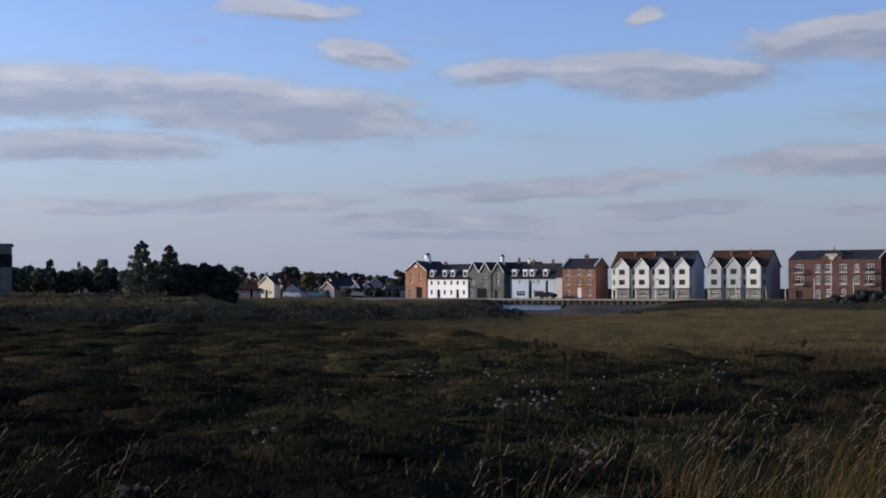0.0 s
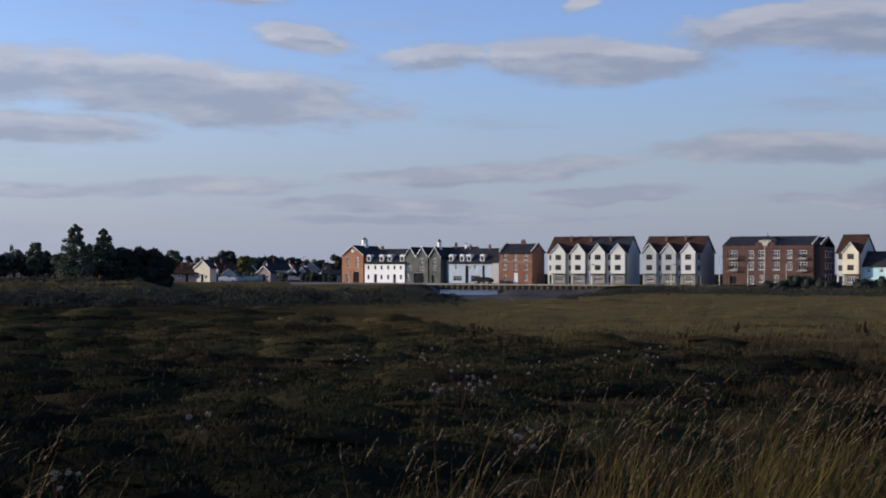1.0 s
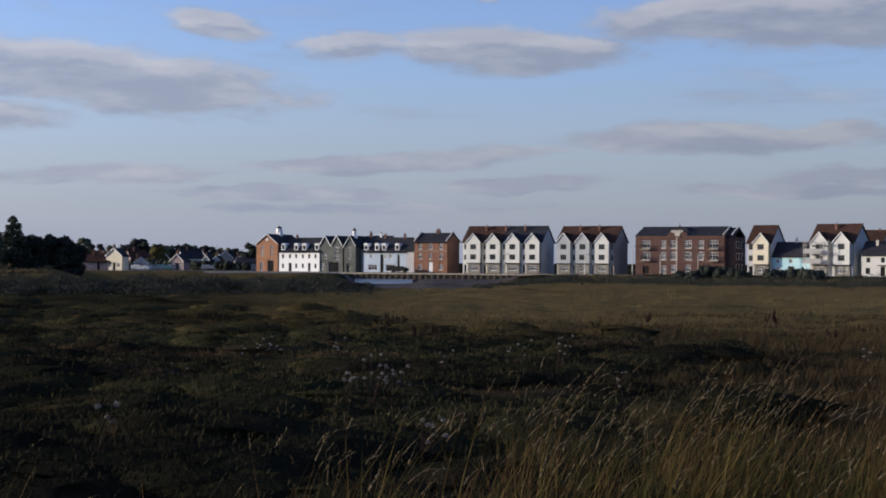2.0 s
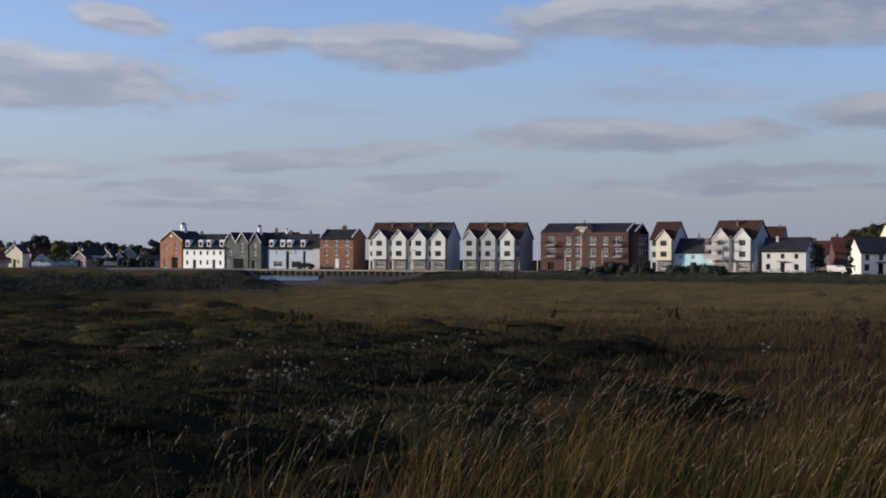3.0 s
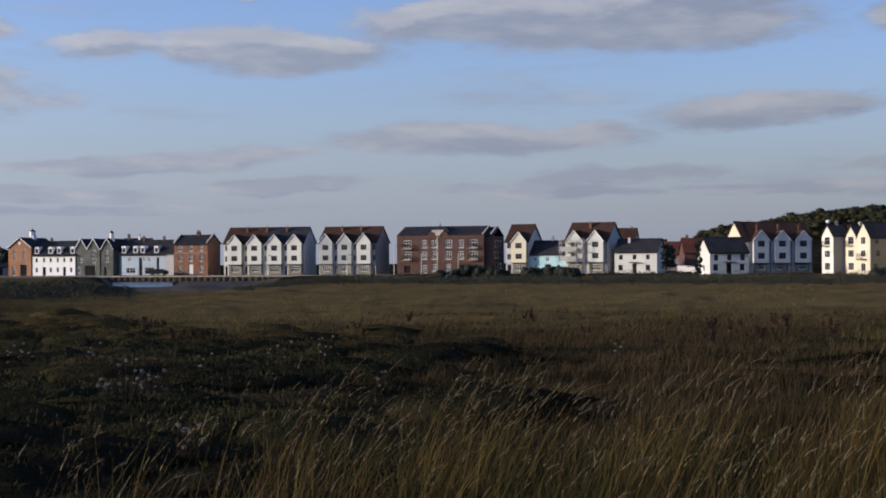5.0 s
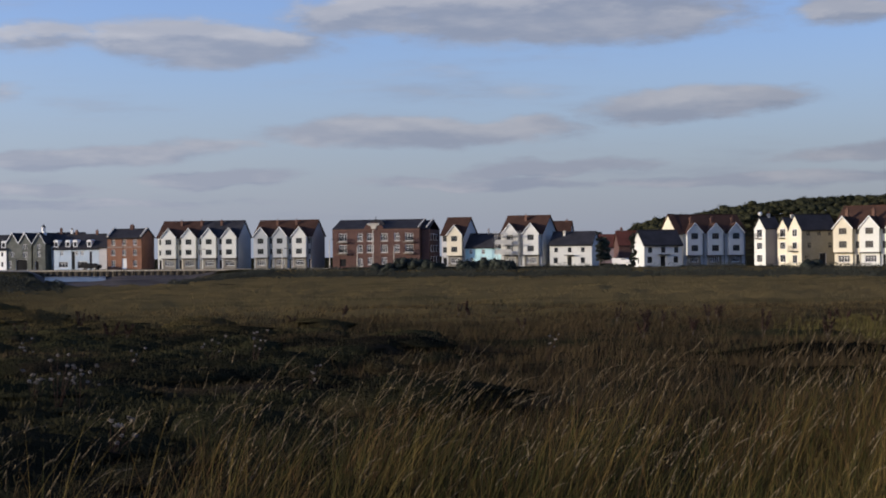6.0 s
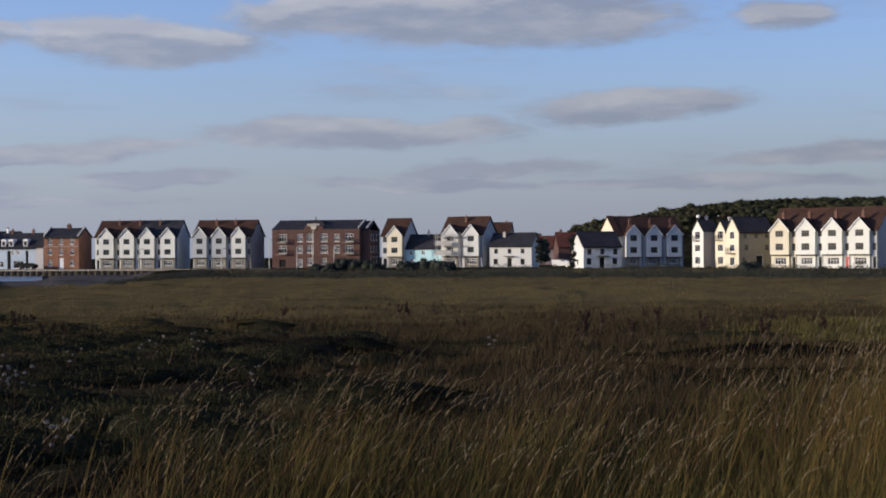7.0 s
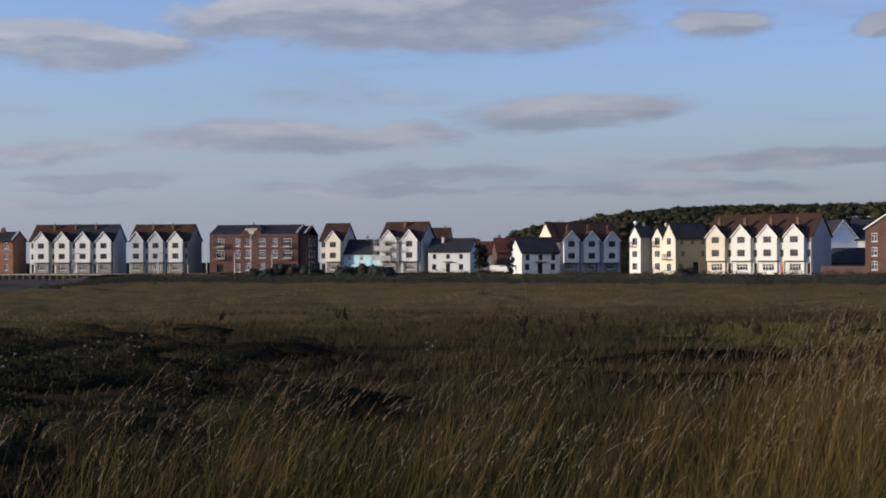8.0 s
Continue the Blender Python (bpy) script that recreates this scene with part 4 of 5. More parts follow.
def van(m, label, paint=None, name="van", low=1.0):
    v = thing(name, m, label, name)
    bm = bmesh.new()
    prism(bm, [(0, 0, 0.35), (4.8, 0, 0.35), (4.8, 0, 1.1), (4.0, 0, 1.25), (3.3, 0, 1.25 + 0.75 * low), (0.6 - 0.5 * low, 0, 1.25 + 0.85 * low), (0, 0, 1.1 + 0.8 * low)], (0, 1.8, 0))
    bmesh.ops.bevel(bm, geom=bm.edges[:], offset=0.06, segments=2, affect="EDGES")
    part("body", bm, paint or SILVER_PAINT, v)
    bm = bmesh.new()
    prism(bm, [(2.4, -0.012, 1.25), (3.75, -0.012, 1.3), (3.25, -0.012, 1.25 + 0.6 * low), (2.4, -0.012, 1.25 + 0.63 * low)], (0, 0.01, 0))
    part("side_window", bm, PANE, v)
    for x in (0.9, 3.9):
        for y in (0.05, 1.55):
            bm = bmesh.new()
            tube(bm, (x, y - 0.08, 0.33), (x, y + 0.25, 0.33), 0.33, 0.33, 14)
            wheel = part("wheel", bm, RUBBER, v)
            bm = bmesh.new()
            tube(bm, (x, y - 0.1, 0.33), (x, y - 0.082, 0.33), 0.18, 0.18, 12)
            part("rim", bm, STEEL, wheel)


van(stand(125.6, 287.6, 150), "pale parked car beside the brown-roofed terrace", None, "car", 0.4)

# white house turned away from the river, with a sunlit end
h = plain_house("white_house", stand(119.6, 258.7, 95), 7.5, 6.6, 4.15, 6.75, OFF_WHITE, SLATE, "white rendered house with a steep slate roof and blank gable end",
                holes=rows_of([1.2, 3.8, 6.4], 0.85, [2.6], 1.1) + rows_of([1.1, 6.3], 0.95, [0.7], 1.2), doors=[(3.2, 4.3, 0.05, 2.1)], frame_mat=BLACK)
bm = bmesh.new()
box(bm, 2.7, 4.8, -0.9, -0.004, 2.2, 2.35)
part("porch_canopy", bm, SLATE, h)
bm = bmesh.new()
box(bm, -0.05, -0.002, 3.0, 3.5, 0.6, 1.7)
part("end_window", bm, PANE, h)
# three pale gabled houses with a cream gable end
base_r = stand(133.6, 272.5, 94)
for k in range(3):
    gabled_house(along(base_r, 0.9 + 4.45 * k), 4.45, 9.2, 6.6, 10.1, (0.5, 3.7), 8.35, GREY_WHITE, OFF_WHITE, BROWN_TILE, SHADED_BASE_STONE, BLACK,
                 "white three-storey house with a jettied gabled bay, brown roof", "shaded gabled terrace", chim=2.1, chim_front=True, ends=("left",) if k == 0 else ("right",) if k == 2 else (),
                 first=2.05)
end = thing("end_house", stand(133.1, 272.2, 94), "cream rendered house end with a tall blank gable", "house", "shaded gabled terrace")
bm = bmesh.new()
shell(bm, 1.15, 9.6, 6.4, 10.2)
part("wall", bm, CREAM, end)
bm = bmesh.new()
roof_x(bm, -0.2, 1.15, 0, 9.6, 6.4, 10.2)
part("roof", bm, BROWN_TILE, end)

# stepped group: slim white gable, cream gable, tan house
# darker front tones and paler gable ends stand in for shade and sun
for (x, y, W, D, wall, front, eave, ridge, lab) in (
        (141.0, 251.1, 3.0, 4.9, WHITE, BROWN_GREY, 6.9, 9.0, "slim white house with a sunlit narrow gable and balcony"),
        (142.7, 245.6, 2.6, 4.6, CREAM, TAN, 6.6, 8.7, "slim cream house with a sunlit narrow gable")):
    h = thing("slim_house", stand(x, y, 94), lab, "house", "stepped narrow houses")
    bm = bmesh.new()
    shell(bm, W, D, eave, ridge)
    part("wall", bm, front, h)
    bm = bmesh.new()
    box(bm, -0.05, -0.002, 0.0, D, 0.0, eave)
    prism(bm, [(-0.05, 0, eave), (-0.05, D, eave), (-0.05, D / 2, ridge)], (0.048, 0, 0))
    part("gable_end", bm, wall, h, "gable end in paler render that imitates sunlight")
    bm = bmesh.new()
    roof_x(bm, -0.2, W + 0.1, 0, D, eave, ridge, 0.15)
    part("roof", bm, SLATE, h)
    for z, tall in ((0.6, 1.5), (3.0, 1.4), (5.3, 1.6)):
        bm = bmesh.new()
        box(bm, -0.1, -0.052, D / 2 - 1.15, D / 2 + 1.15, z, z + tall)
        wn = part("window", bm, TRIM, h)
        bm = bmesh.new()
        for y0 in (-1.05, -0.32, 0.41):
            box(bm, -0.115, -0.103, D / 2 + y0, D / 2 + y0 + 0.64, z + 0.1, z + tall - 0.1)
        part("pane", bm, PANE, wn)
    bm = bmesh.new()
    box(bm, -0.8, -0.052, D / 2 - 1.0, D / 2 + 1.0, 5.0, 5.12)
    bal = part("balcony", bm, BLACK, h)
    bm = bmesh.new()
    for k in range(11):
        y0 = D / 2 - 0.98 + 1.96 * k / 10
        box(bm, -0.79, -0.76, y0 - 0.015, y0 + 0.015, 5.12, 6.0)
    box(bm, -0.81, -0.74, D / 2 - 1.0, D / 2 + 1.0, 6.0, 6.06)
    part("railing", bm, BLACK, bal)
    chimney(h, 1.8, D / 2, ridge - 0.5, ridge + 0.8, STONE, 0.5, 1)
    if wall is WHITE:
        bm = bmesh.new()
        tube(bm, (0.1, D / 2, ridge - 0.1), (0.1, D / 2, ridge + 0.5), 0.08, 0.08, 6)
        bmesh.ops.create_uvsphere(bm, u_segments=12, v_segments=8, radius=0.42, matrix=Matrix.Translation((0.1, D / 2, ridge + 0.75)) @ Matrix.Diagonal((1, 1, 0.8, 1)))
        part("gable_cowl", bm, TRIM, h, "white rounded gable cowl", False)
h = plain_house("tan_house", stand(138.6, 234.0, 94), 6.4, 4.9, 6.5, 8.95, TAN, SLATE, "tan rendered three-storey house with a slate roof and cream gable end",
                holes=rows_of([1.2, 3.3, 5.4], 0.8, [5.3], 0.85) + rows_of([1.4, 5.4], 0.8, [3.1], 1.1) + rows_of([0.9], 0.8, [0.7], 1.2),
                doors=[(3.3, 4.6, 0.05, 2.3)], frame_mat=TAN)
bm = bmesh.new()
box(bm, -0.16, -0.003, 0.0, 4.9, -1.0, 6.5)
prism(bm, [(-0.16, 0, 6.5), (-0.16, 4.9, 6.5), (-0.16, 2.45, 8.95)], (0.157, 0, 0))
part("gable_end", bm, CREAM, h, "cream rendered gable end")
for z, tall in ((0.5, 1.5), (3.0, 1.3), (5.2, 1.4)):
    bm = bmesh.new()
    box(bm, -0.21, -0.164, 1.55, 3.35, z, z + tall)
    wn = part("window", bm, TRIM, h)
    bm = bmesh.new()
    for y0 in (1.65, 2.5):
        box(bm, -0.225, -0.213, y0, y0 + 0.75, z + 0.1, z + tall - 0.1)
    part("pane", bm, PANE, wn)
bm = bmesh.new()
box(bm, -1.0, -0.164, 1.2, 3.7, 2.5, 2.65)
bal = part("balcony", bm, BLACK, h)
bm = bmesh.new()
for k in range(9):
    box(bm, -0.99, -0.95, 1.22 + 0.3 * k, 1.26 + 0.3 * k, 2.65, 3.55)
box(bm, -1.0, -0.94, 1.2, 3.7, 3.55, 3.62)
part("railing", bm, BLACK, bal)
# bright gabled terrace
base_t = stand(140.6, 226.75, 146) @ Matrix.Scale(0.96, 4)
for k, (mt, dm, dl) in enumerate(((CREAM, BLACK, "dark door"), (WHITE, BLACK, "dark door"), (WHITE, RED, "red front door"), (WHITE, BLACK, "dark door"))):
    # grey-white on the fourth house paints shade onto its right end wall
    gabled_house(along(base_t, 4.95 * k), 4.95, 9.6, 6.75, 10.6, (0.15, 3.75), 8.75, GREY_WHITE if k == 3 else mt, mt, BROWN_TILE, mt, dm,
                 ("cream" if k == 0 else "white") + " three-storey house with a jettied gabled bay and brown roof", "bright gabled terrace", chim=1.95, chim_front=True,
                 ends=("left",) if k == 0 else ("right",) if k == 3 else (), first=2.45, label_door=dl)
# beyond the terrace: gabled house, garage, garden wall, brick house
plain_house("white_gabled_house", stand(178.3, 243.3, 96), 6.2, 8, 6.6, 10.1, BRIGHT_WHITE, SLATE, "white house gable behind a dark garage roof", along="y")
plain_house("slate_roofed_garage", stand(168.6, 229.8, 138), 6.2, 6, 1.9, 4.4, GREY_RENDER, SLATE, "low garage with a dark slate roof", "garage")
plain_house("slate_roofed_house", stand(184.0, 243.0, 122), 9, 9, 6.5, 10.2, WHITE, SLATE, "house with a tall dark slate roof behind the waterfront")
bm = bmesh.new()
box(bm, 0, 8.0, 0, 0.25, -1.0, 1.35)
box(bm, -0.05, 8.05, -0.05, 0.3, 1.35, 1.45)
gw = thing("garden_wall", stand(150.2, 207.2, 140), "red-brick garden wall with a flat coping", "wall")
part("wall_body", bm, BRICK, gw)
plain_house("gabled_brick_house", stand(159.2, 207.3, 140), 8.6, 9.5, 7.6, 10.45, BRICK, SLATE, "red-brick three-storey house with a gabled front", along="y",
            holes=rows_of([1.5, 4.3, 7.1], 0.95, [0.75, 3.1, 5.5], 1.45), sills=True)


# ---- lamp posts on the quay ----
def lamp_post(x, y, tall, lean=0.0):
    lp = thing("lamp_post", pose(x, y, QUAY, 0, lean, 40), "pale cream slender lamp post on the quay", "lamp post", "quay lamp posts")
    bm = bmesh.new()
    tube(bm, (0, 0, -0.2), (0, 0, 1.2), 0.13, 0.12, 8)
    tube(bm, (0, 0, 1.2), (0, 0, tall), 0.1, 0.08, 8)
    post = part("post", bm, STONE, lp)
    bm = bmesh.new()
    tube(bm, (0, 0, tall - 0.1), (0, -0.8, tall + 0.1), 0.05, 0.04, 6)
    arm = part("arm", bm, STEEL, post)
    bm = bmesh.new()
    prism(bm, [(-0.15, -1.3, tall + 0.02), (0.15, -1.3, tall + 0.02), (0.1, -0.7, tall + 0.02), (-0.1, -0.7, tall + 0.02)], (0, 0, 0.14))
    part("lamp_head", bm, BLACK, arm)


for bearing, distance, tall in ((11.05, 338, 4.4), (12.85, 333, 6.2), (14.5, 328, 8.2), (13.9, 330, 4.6), (15.3, 326, 4.6), (8.0, 346, 4.4)):
    lamp_post(*spot(bearing, distance), tall)


# a car on the quay by the pale blue house
for bearing, distance, turn in ((3.55, 362, 122),):
    x, y = spot(bearing, distance)
    van(stand(x, y, turn), "dark parked car in front of the pale blue house", BLACK, "car", 0.35)
# parked cars by the town slip
for bearing, distance, turn, paint, tone in ((-6.1, 394, 100, OFF_WHITE, "white"), (-5.6, 404, 80, SILVER_PAINT, "silver"), (-5.2, 420, 95, TEAL, "teal"), (-4.75, 430, 110, SILVER_PAINT, "silver"),
                                             (-3.5, 436, 95, SILVER_PAINT, "silver")):
    x, y = spot(bearing, distance)
    van(stand(x, y, turn, float(ground_height(np.array(x), np.array(y)))), f"{tone} parked car in front of the far town", paint, "car", 0.35)

# ---- far left: town, works building ----
town = random.Random(5)
rows = [(-7.85, 400, 8.2, 2.3, 3.9, 95, PINK, BROWN_TILE), (-7.0, 399, 4.9, 3.7, 5.7, 118, CREAM, SLATE), (-6.1, 470, 5.5, 3.6, 5.9, 60, PINK, BROWN_TILE),
        (-6.0, 425, 4.0, 1.8, 3.4, 80, GREY_RENDER, BROWN_TILE), (-4.65, 425, 4.4, 2.4, 4.3, 118, PINK, SLATE), (-4.2, 470, 6.5, 3.6, 6.2, 70, GREY_RENDER, SLATE),
        (-3.48, 450, 2.8, 2.5, 4.0, 110, GREY_RENDER, SLATE), (-3.1, 452, 2.8, 2.5, 4.0, 110, GREY_RENDER, BROWN_TILE), (-2.88, 462, 4.5, 3.5, 5.5, 85, BROWN_GREY, SLATE),
        (-2.17, 440, 5.2, 2.2, 3.3, 92, BROWN_GREY, SLATE),
        (-10.4, 330, 5, 2.4, 4.4, 70, BRICK, BROWN_TILE), (-12.8, 330, 8, 2.4, 4.6, 85, BRICK, BROWN_TILE), (-14.0, 300, 5, 2.8, 5.3, 95, PINK, BROWN_TILE)]
for k in range(15):
    distance = 480 + 70 * ((k * 0.618) % 1.0)
    rows.append((-7.7 + 6.0 * ((k * 0.381966) % 1.0), distance, town.uniform(4.2, 6.2), town.uniform(2.0, 2.8) + (distance - 480) / 110, 0.0, town.choice((60, 75, 95, 110, 125)),
                 town.choice((PINK, BROWN_GREY, BRICK, BROWN_GREY, GREY_RENDER, BRICK)), town.choice((SLATE, BROWN_TILE, SLATE))))
for bearing, distance, W, eave, ridge, turn, wall, roof in rows:
    ridge = ridge or eave + town.uniform(1.9, 2.6)
    x, y = spot(bearing, distance)
    z = float(ground_height(np.array(x), np.array(y)))
    tone = {WHITE: "white", CREAM: "cream", BRICK: "red-brick", GREY_RENDER: "grey", BROWN_GREY: "brown-grey", PALE_BLUE: "pale blue", PINK: "pinkish", OFF_WHITE: "off-white", GREY_WHITE: "grey-white"}[wall]
    top = "brown tiled" if roof is BROWN_TILE else "dark slate"
    along_ = "y" if W < 5.1 else "x"
    plain_house("town_house", stand(x, y, turn, z), W, 3.0 if along_ == "y" else 4.6, eave, ridge, wall, roof, f"small {tone} house with {top} roof in far town", "house", "far town houses",
                along=along_, holes=rows_of([W * 0.25, W * 0.75], 1.0, [0.9] if eave < 4 else [0.9, 3.2], 1.1), doors=[(W * 0.5 - 0.45, W * 0.5 + 0.45, 0.05, 2.1)],
                chims=[(W * 0.3, 1.5, ridge - 0.6, ridge + 0.8)])
works = thing("works_building", stand(-78.3, 235.6, 75, 0.2), "tall grey flat-roofed works building with dark upper cladding", "building")
bm = bmesh.new()
facade(bm, 0, 10.0, 0, 4.9, 0, 0.3, [(6.0, 8.5, 0.1, 3.0)])
box(bm, 0, 10, 0.3, 12, -1.5, 4.9)
part("wall", bm, FLINT, works)
bm = bmesh.new()
box(bm, -0.05, 10.05, -0.05, 12.05, 4.9, 7.0)
part("cladding", bm, BLACK, works, "dark sheet cladding")
bm = bmesh.new()
box(bm, 0, 10.0, 0, 12.0, 7.0, 8.45)
part("upper_wall", bm, FLINT, works)
bm = bmesh.new()
box(bm, -0.3, 10.3, -0.3, 12.3, 8.45, 8.65)
part("roof", bm, CONCRETE, works)
bm = bmesh.new()
tube(bm, (9.8, 1, 8.65), (9.8, 1, 9.5), 0.05, 0.04, 6)
part("roof_mast", bm, STEEL, works)

# low pale wall along the river in front of the far town
x, y = spot(-6.9, 391)
river_wall = thing("river_wall", stand(x, y, 91.5, -1.0), "low pale concrete wall along the river in front of the far town", "wall")
bm = bmesh.new()
for k in range(9):
    box(bm, 4.1 * k, 4.1 * k + 4.07, 0, 0.5, -0.6, 0.3 + 0.04 * (k % 3))
part("wall_body", bm, CONCRETE, river_wall)

# ---- trees ----
rng = np.random.default_rng(11)


def leaf_cloud(centres, radii, count, size, squash=0.8):
    """Many small leaf sprays scattered in and on a set of lobes: corners and faces."""
    k = rng.integers(0, len(centres), count)
    u = rng.normal(size=(count, 3))
    u /= np.linalg.norm(u, axis=1, keepdims=True)
    r = radii[k] * rng.uniform(0.6, 1.08, count) ** 0.6
    c = centres[k] + u * r[:, None] * np.array([1, 1, squash])
    a, b = rng.normal(size=(count, 3)), rng.normal(size=(count, 3))
    a /= np.linalg.norm(a, axis=1, keepdims=True)
    b -= a * np.sum(a * b, 1, keepdims=True)
    b /= np.linalg.norm(b, axis=1, keepdims=True)
    s = size * rng.uniform(0.5, 1.4, count)[:, None]
    v = np.stack([c - a * s, c - b * s * 0.5, c + a * s, c + b * s * 0.5], 1).reshape(-1, 3)
    return v, np.arange(count * 4).reshape(-1, 4)


def lumps(centres, radii, squash=0.8, around=8, levels=5):
    """Uneven rounded masses of foliage that the sprays of leaves cover: corners and faces."""
    n = len(centres)
    lat = np.linspace(-1.35, 1.45, levels)[None, :, None]
    lon = np.linspace(0, 2 * math.pi, around, endpoint=False)[None, None, :] + rng.uniform(0, 6.28, (n, 1, 1))
    r = radii[:, None, None] * rng.uniform(0.68, 1.15, (n, levels, around))
    v = np.stack([r * np.cos(lat) * np.cos(lon), r * np.cos(lat) * np.sin(lon), r * np.sin(lat) * squash], -1) + np.asarray(centres)[:, None, None, :]
    i, j = np.meshgrid(np.arange(levels - 1), np.arange(around), indexing="ij")
    one = np.stack([i * around + j, i * around + (j + 1) % around, (i + 1) * around + (j + 1) % around, (i + 1) * around + j], -1).reshape(-1, 4)
    lid = np.stack([np.full(around // 2 - 1, (levels - 1) * around), (levels - 1) * around + np.arange(1, around - 2, 2),
                    (levels - 1) * around + np.arange(2, around - 1, 2), (levels - 1) * around + np.arange(3, around, 2)], -1)
    one = np.concatenate([one, lid])
    return v.reshape(-1, 3), (np.arange(n)[:, None, None] * (levels * around) + one).reshape(-1, 4)


def foliage(name, centres, radii, count, size, leaves, squash=0.8, core=0.85):
    v, f = lumps(centres, radii * core, squash)
    v2, f2 = leaf_cloud(centres, radii, count, size, squash)
    return sheet_mesh(name, np.concatenate([v, v2]), np.concatenate([f, f2 + len(v)]), leaves, None, False)


def tree(name, x, y, tall, wide, leaves, label, shape="round", count=1500, size=0.28, group="", z=None):
    z = float(ground_height(np.array(x), np.array(y))) if z is None else z
    t = thing(name, pose(x, y, z), label, "tree" if name != "shrub" else "shrub", group)
    bm = bmesh.new()
    lean = rng.uniform(-0.05, 0.05, 2)
    r = tall * 0.025
    top = tall * (0.85 if shape == "spire" else 0.6)
    pts = [Vector((lean[0] * h + 0.1 * math.sin(h), lean[1] * h, h)) for h in np.linspace(-0.3, top, 5)]
    for q in range(4):
        tube(bm, pts[q], pts[q + 1], r * (1 - q * 0.2), r * (0.8 - q * 0.2), 7)
    for q in range(7):
        h = tall * rng.uniform(0.25, 0.65)
        a = rng.uniform(0, 6.28)
        out = wide * rng.uniform(0.25, 0.4) * ((1 - h / tall) * 0.7 if shape == "spire" else 1.0)
        tube(bm, (lean[0] * h, lean[1] * h, h), (out * math.cos(a), out * math.sin(a), h + out * 0.8), r * 0.4, r * 0.12, 5)
    part("trunk", bm, BARK, t)
    n = 110 if shape == "spire" else 34
    h = rng.uniform(0.12 if shape != "round" else 0.3, 1.0, n) ** (0.75 if shape == "spire" else 1.0)
    if shape == "spire":
        reach = (1 - h) ** 0.6 * wide * 0.45 + 0.05
        lobes = np.maximum(0.17 * wide * (1.08 - h) * rng.uniform(0.7, 1.3, n), 0.2)
    elif shape == "hedge":
        reach, lobes = np.full(n, wide * 0.4), np.full(n, wide * 0.22)
        h *= rng.uniform(0.85, 1.0, n)
    else:
        reach = np.sqrt(np.maximum(1 - ((h - 0.55) / 0.5) ** 2, 0.05)) * wide * 0.4
        lobes = np.minimum(wide, tall * 0.9) * rng.uniform(0.13, 0.21, n)
    a = rng.uniform(0, 6.28, n)
    q = rng.uniform(0.3, 1.0, n) * reach
    centres = np.stack([q * np.cos(a), q * np.sin(a), h * tall - lobes * 0.8], 1)
    crown = foliage("crown", centres, lobes, count, size, leaves, core=0.35 if shape == "spire" else 0.85)
    crown.parent = t
    return t


tree("poplar_tree", *spot(-11.35, 212), 7.7, 7.4, LEAF, "tall tapering dark green tree beside evergreen scrub", "spire", 7000, 0.17)
tree("poplar_tree", *spot(-10.35, 214), 7.2, 6.6, LEAF, "tapering dark green tree with an open pointed top", "spire", 6000, 0.17)
tree("poplar_tree", *spot(-10.85, 218), 5.2, 3.8, LEAF, "shorter dark green tree between two taller ones", "spire", 1800, 0.22)
for b_, d_, top in ((23.12, 300, 7.2), (24.4, 276, 6.8)):
    tree("cypress_tree", *spot(b_, d_), top, 1.4, DARK_LEAF, "narrow dark upright tree between the houses", "hedge", 1500, 0.16, "narrow dark trees")
for k, (b_, top) in enumerate(((-10.0, 4.0), (-9.6, 4.6), (-9.2, 4.7), (-8.8, 4.6), (-8.4, 4.7), (-8.15, 4.4))):
    tree("evergreen_tree", *spot(b_, 214 + 2 * (k % 2)), top + 0.5, 3.4, DARK_LEAF, "dense dark evergreen tree in a clump", "hedge", 3200, 0.24, "dark evergreen clump")
for b_, d_, top, wide, lf in ((-16.9, 280, 6.2, 6, DARK_LEAF), (-16.4, 262, 5.4, 6, DARK_LEAF), (-15.9, 268, 5.0, 6, LEAF), (-15.45, 290, 5.6, 6, DARK_LEAF), (-15.0, 272, 4.8, 5, LEAF),
                              (-14.7, 262, 6.2, 1.5, LEAF), (-14.6, 282, 5.0, 6, DARK_LEAF), (-14.15, 268, 4.4, 5, DARK_LEAF), (-13.7, 285, 4.9, 6, LEAF), (-13.3, 270, 4.2, 5, DARK_LEAF),
                              (-12.78, 265, 6.3, 3.2, LEAF), (-12.9, 275, 4.3, 5, LEAF), (-12.45, 268, 5.0, 2.2, DARK_LEAF), (-12.3, 285, 4.4, 5, LEAF), (-11.9, 280, 4.6, 5, LEAF), (-9.9, 262, 4.6, 5, LEAF)):
    tree("birch_tree" if wide < 3 else "broadleaf_tree", *spot(b_, d_), top, wide, lf, "dark green roundish tree on the far edge of the marsh", "round", 2200, 0.2, "trees left of the town")
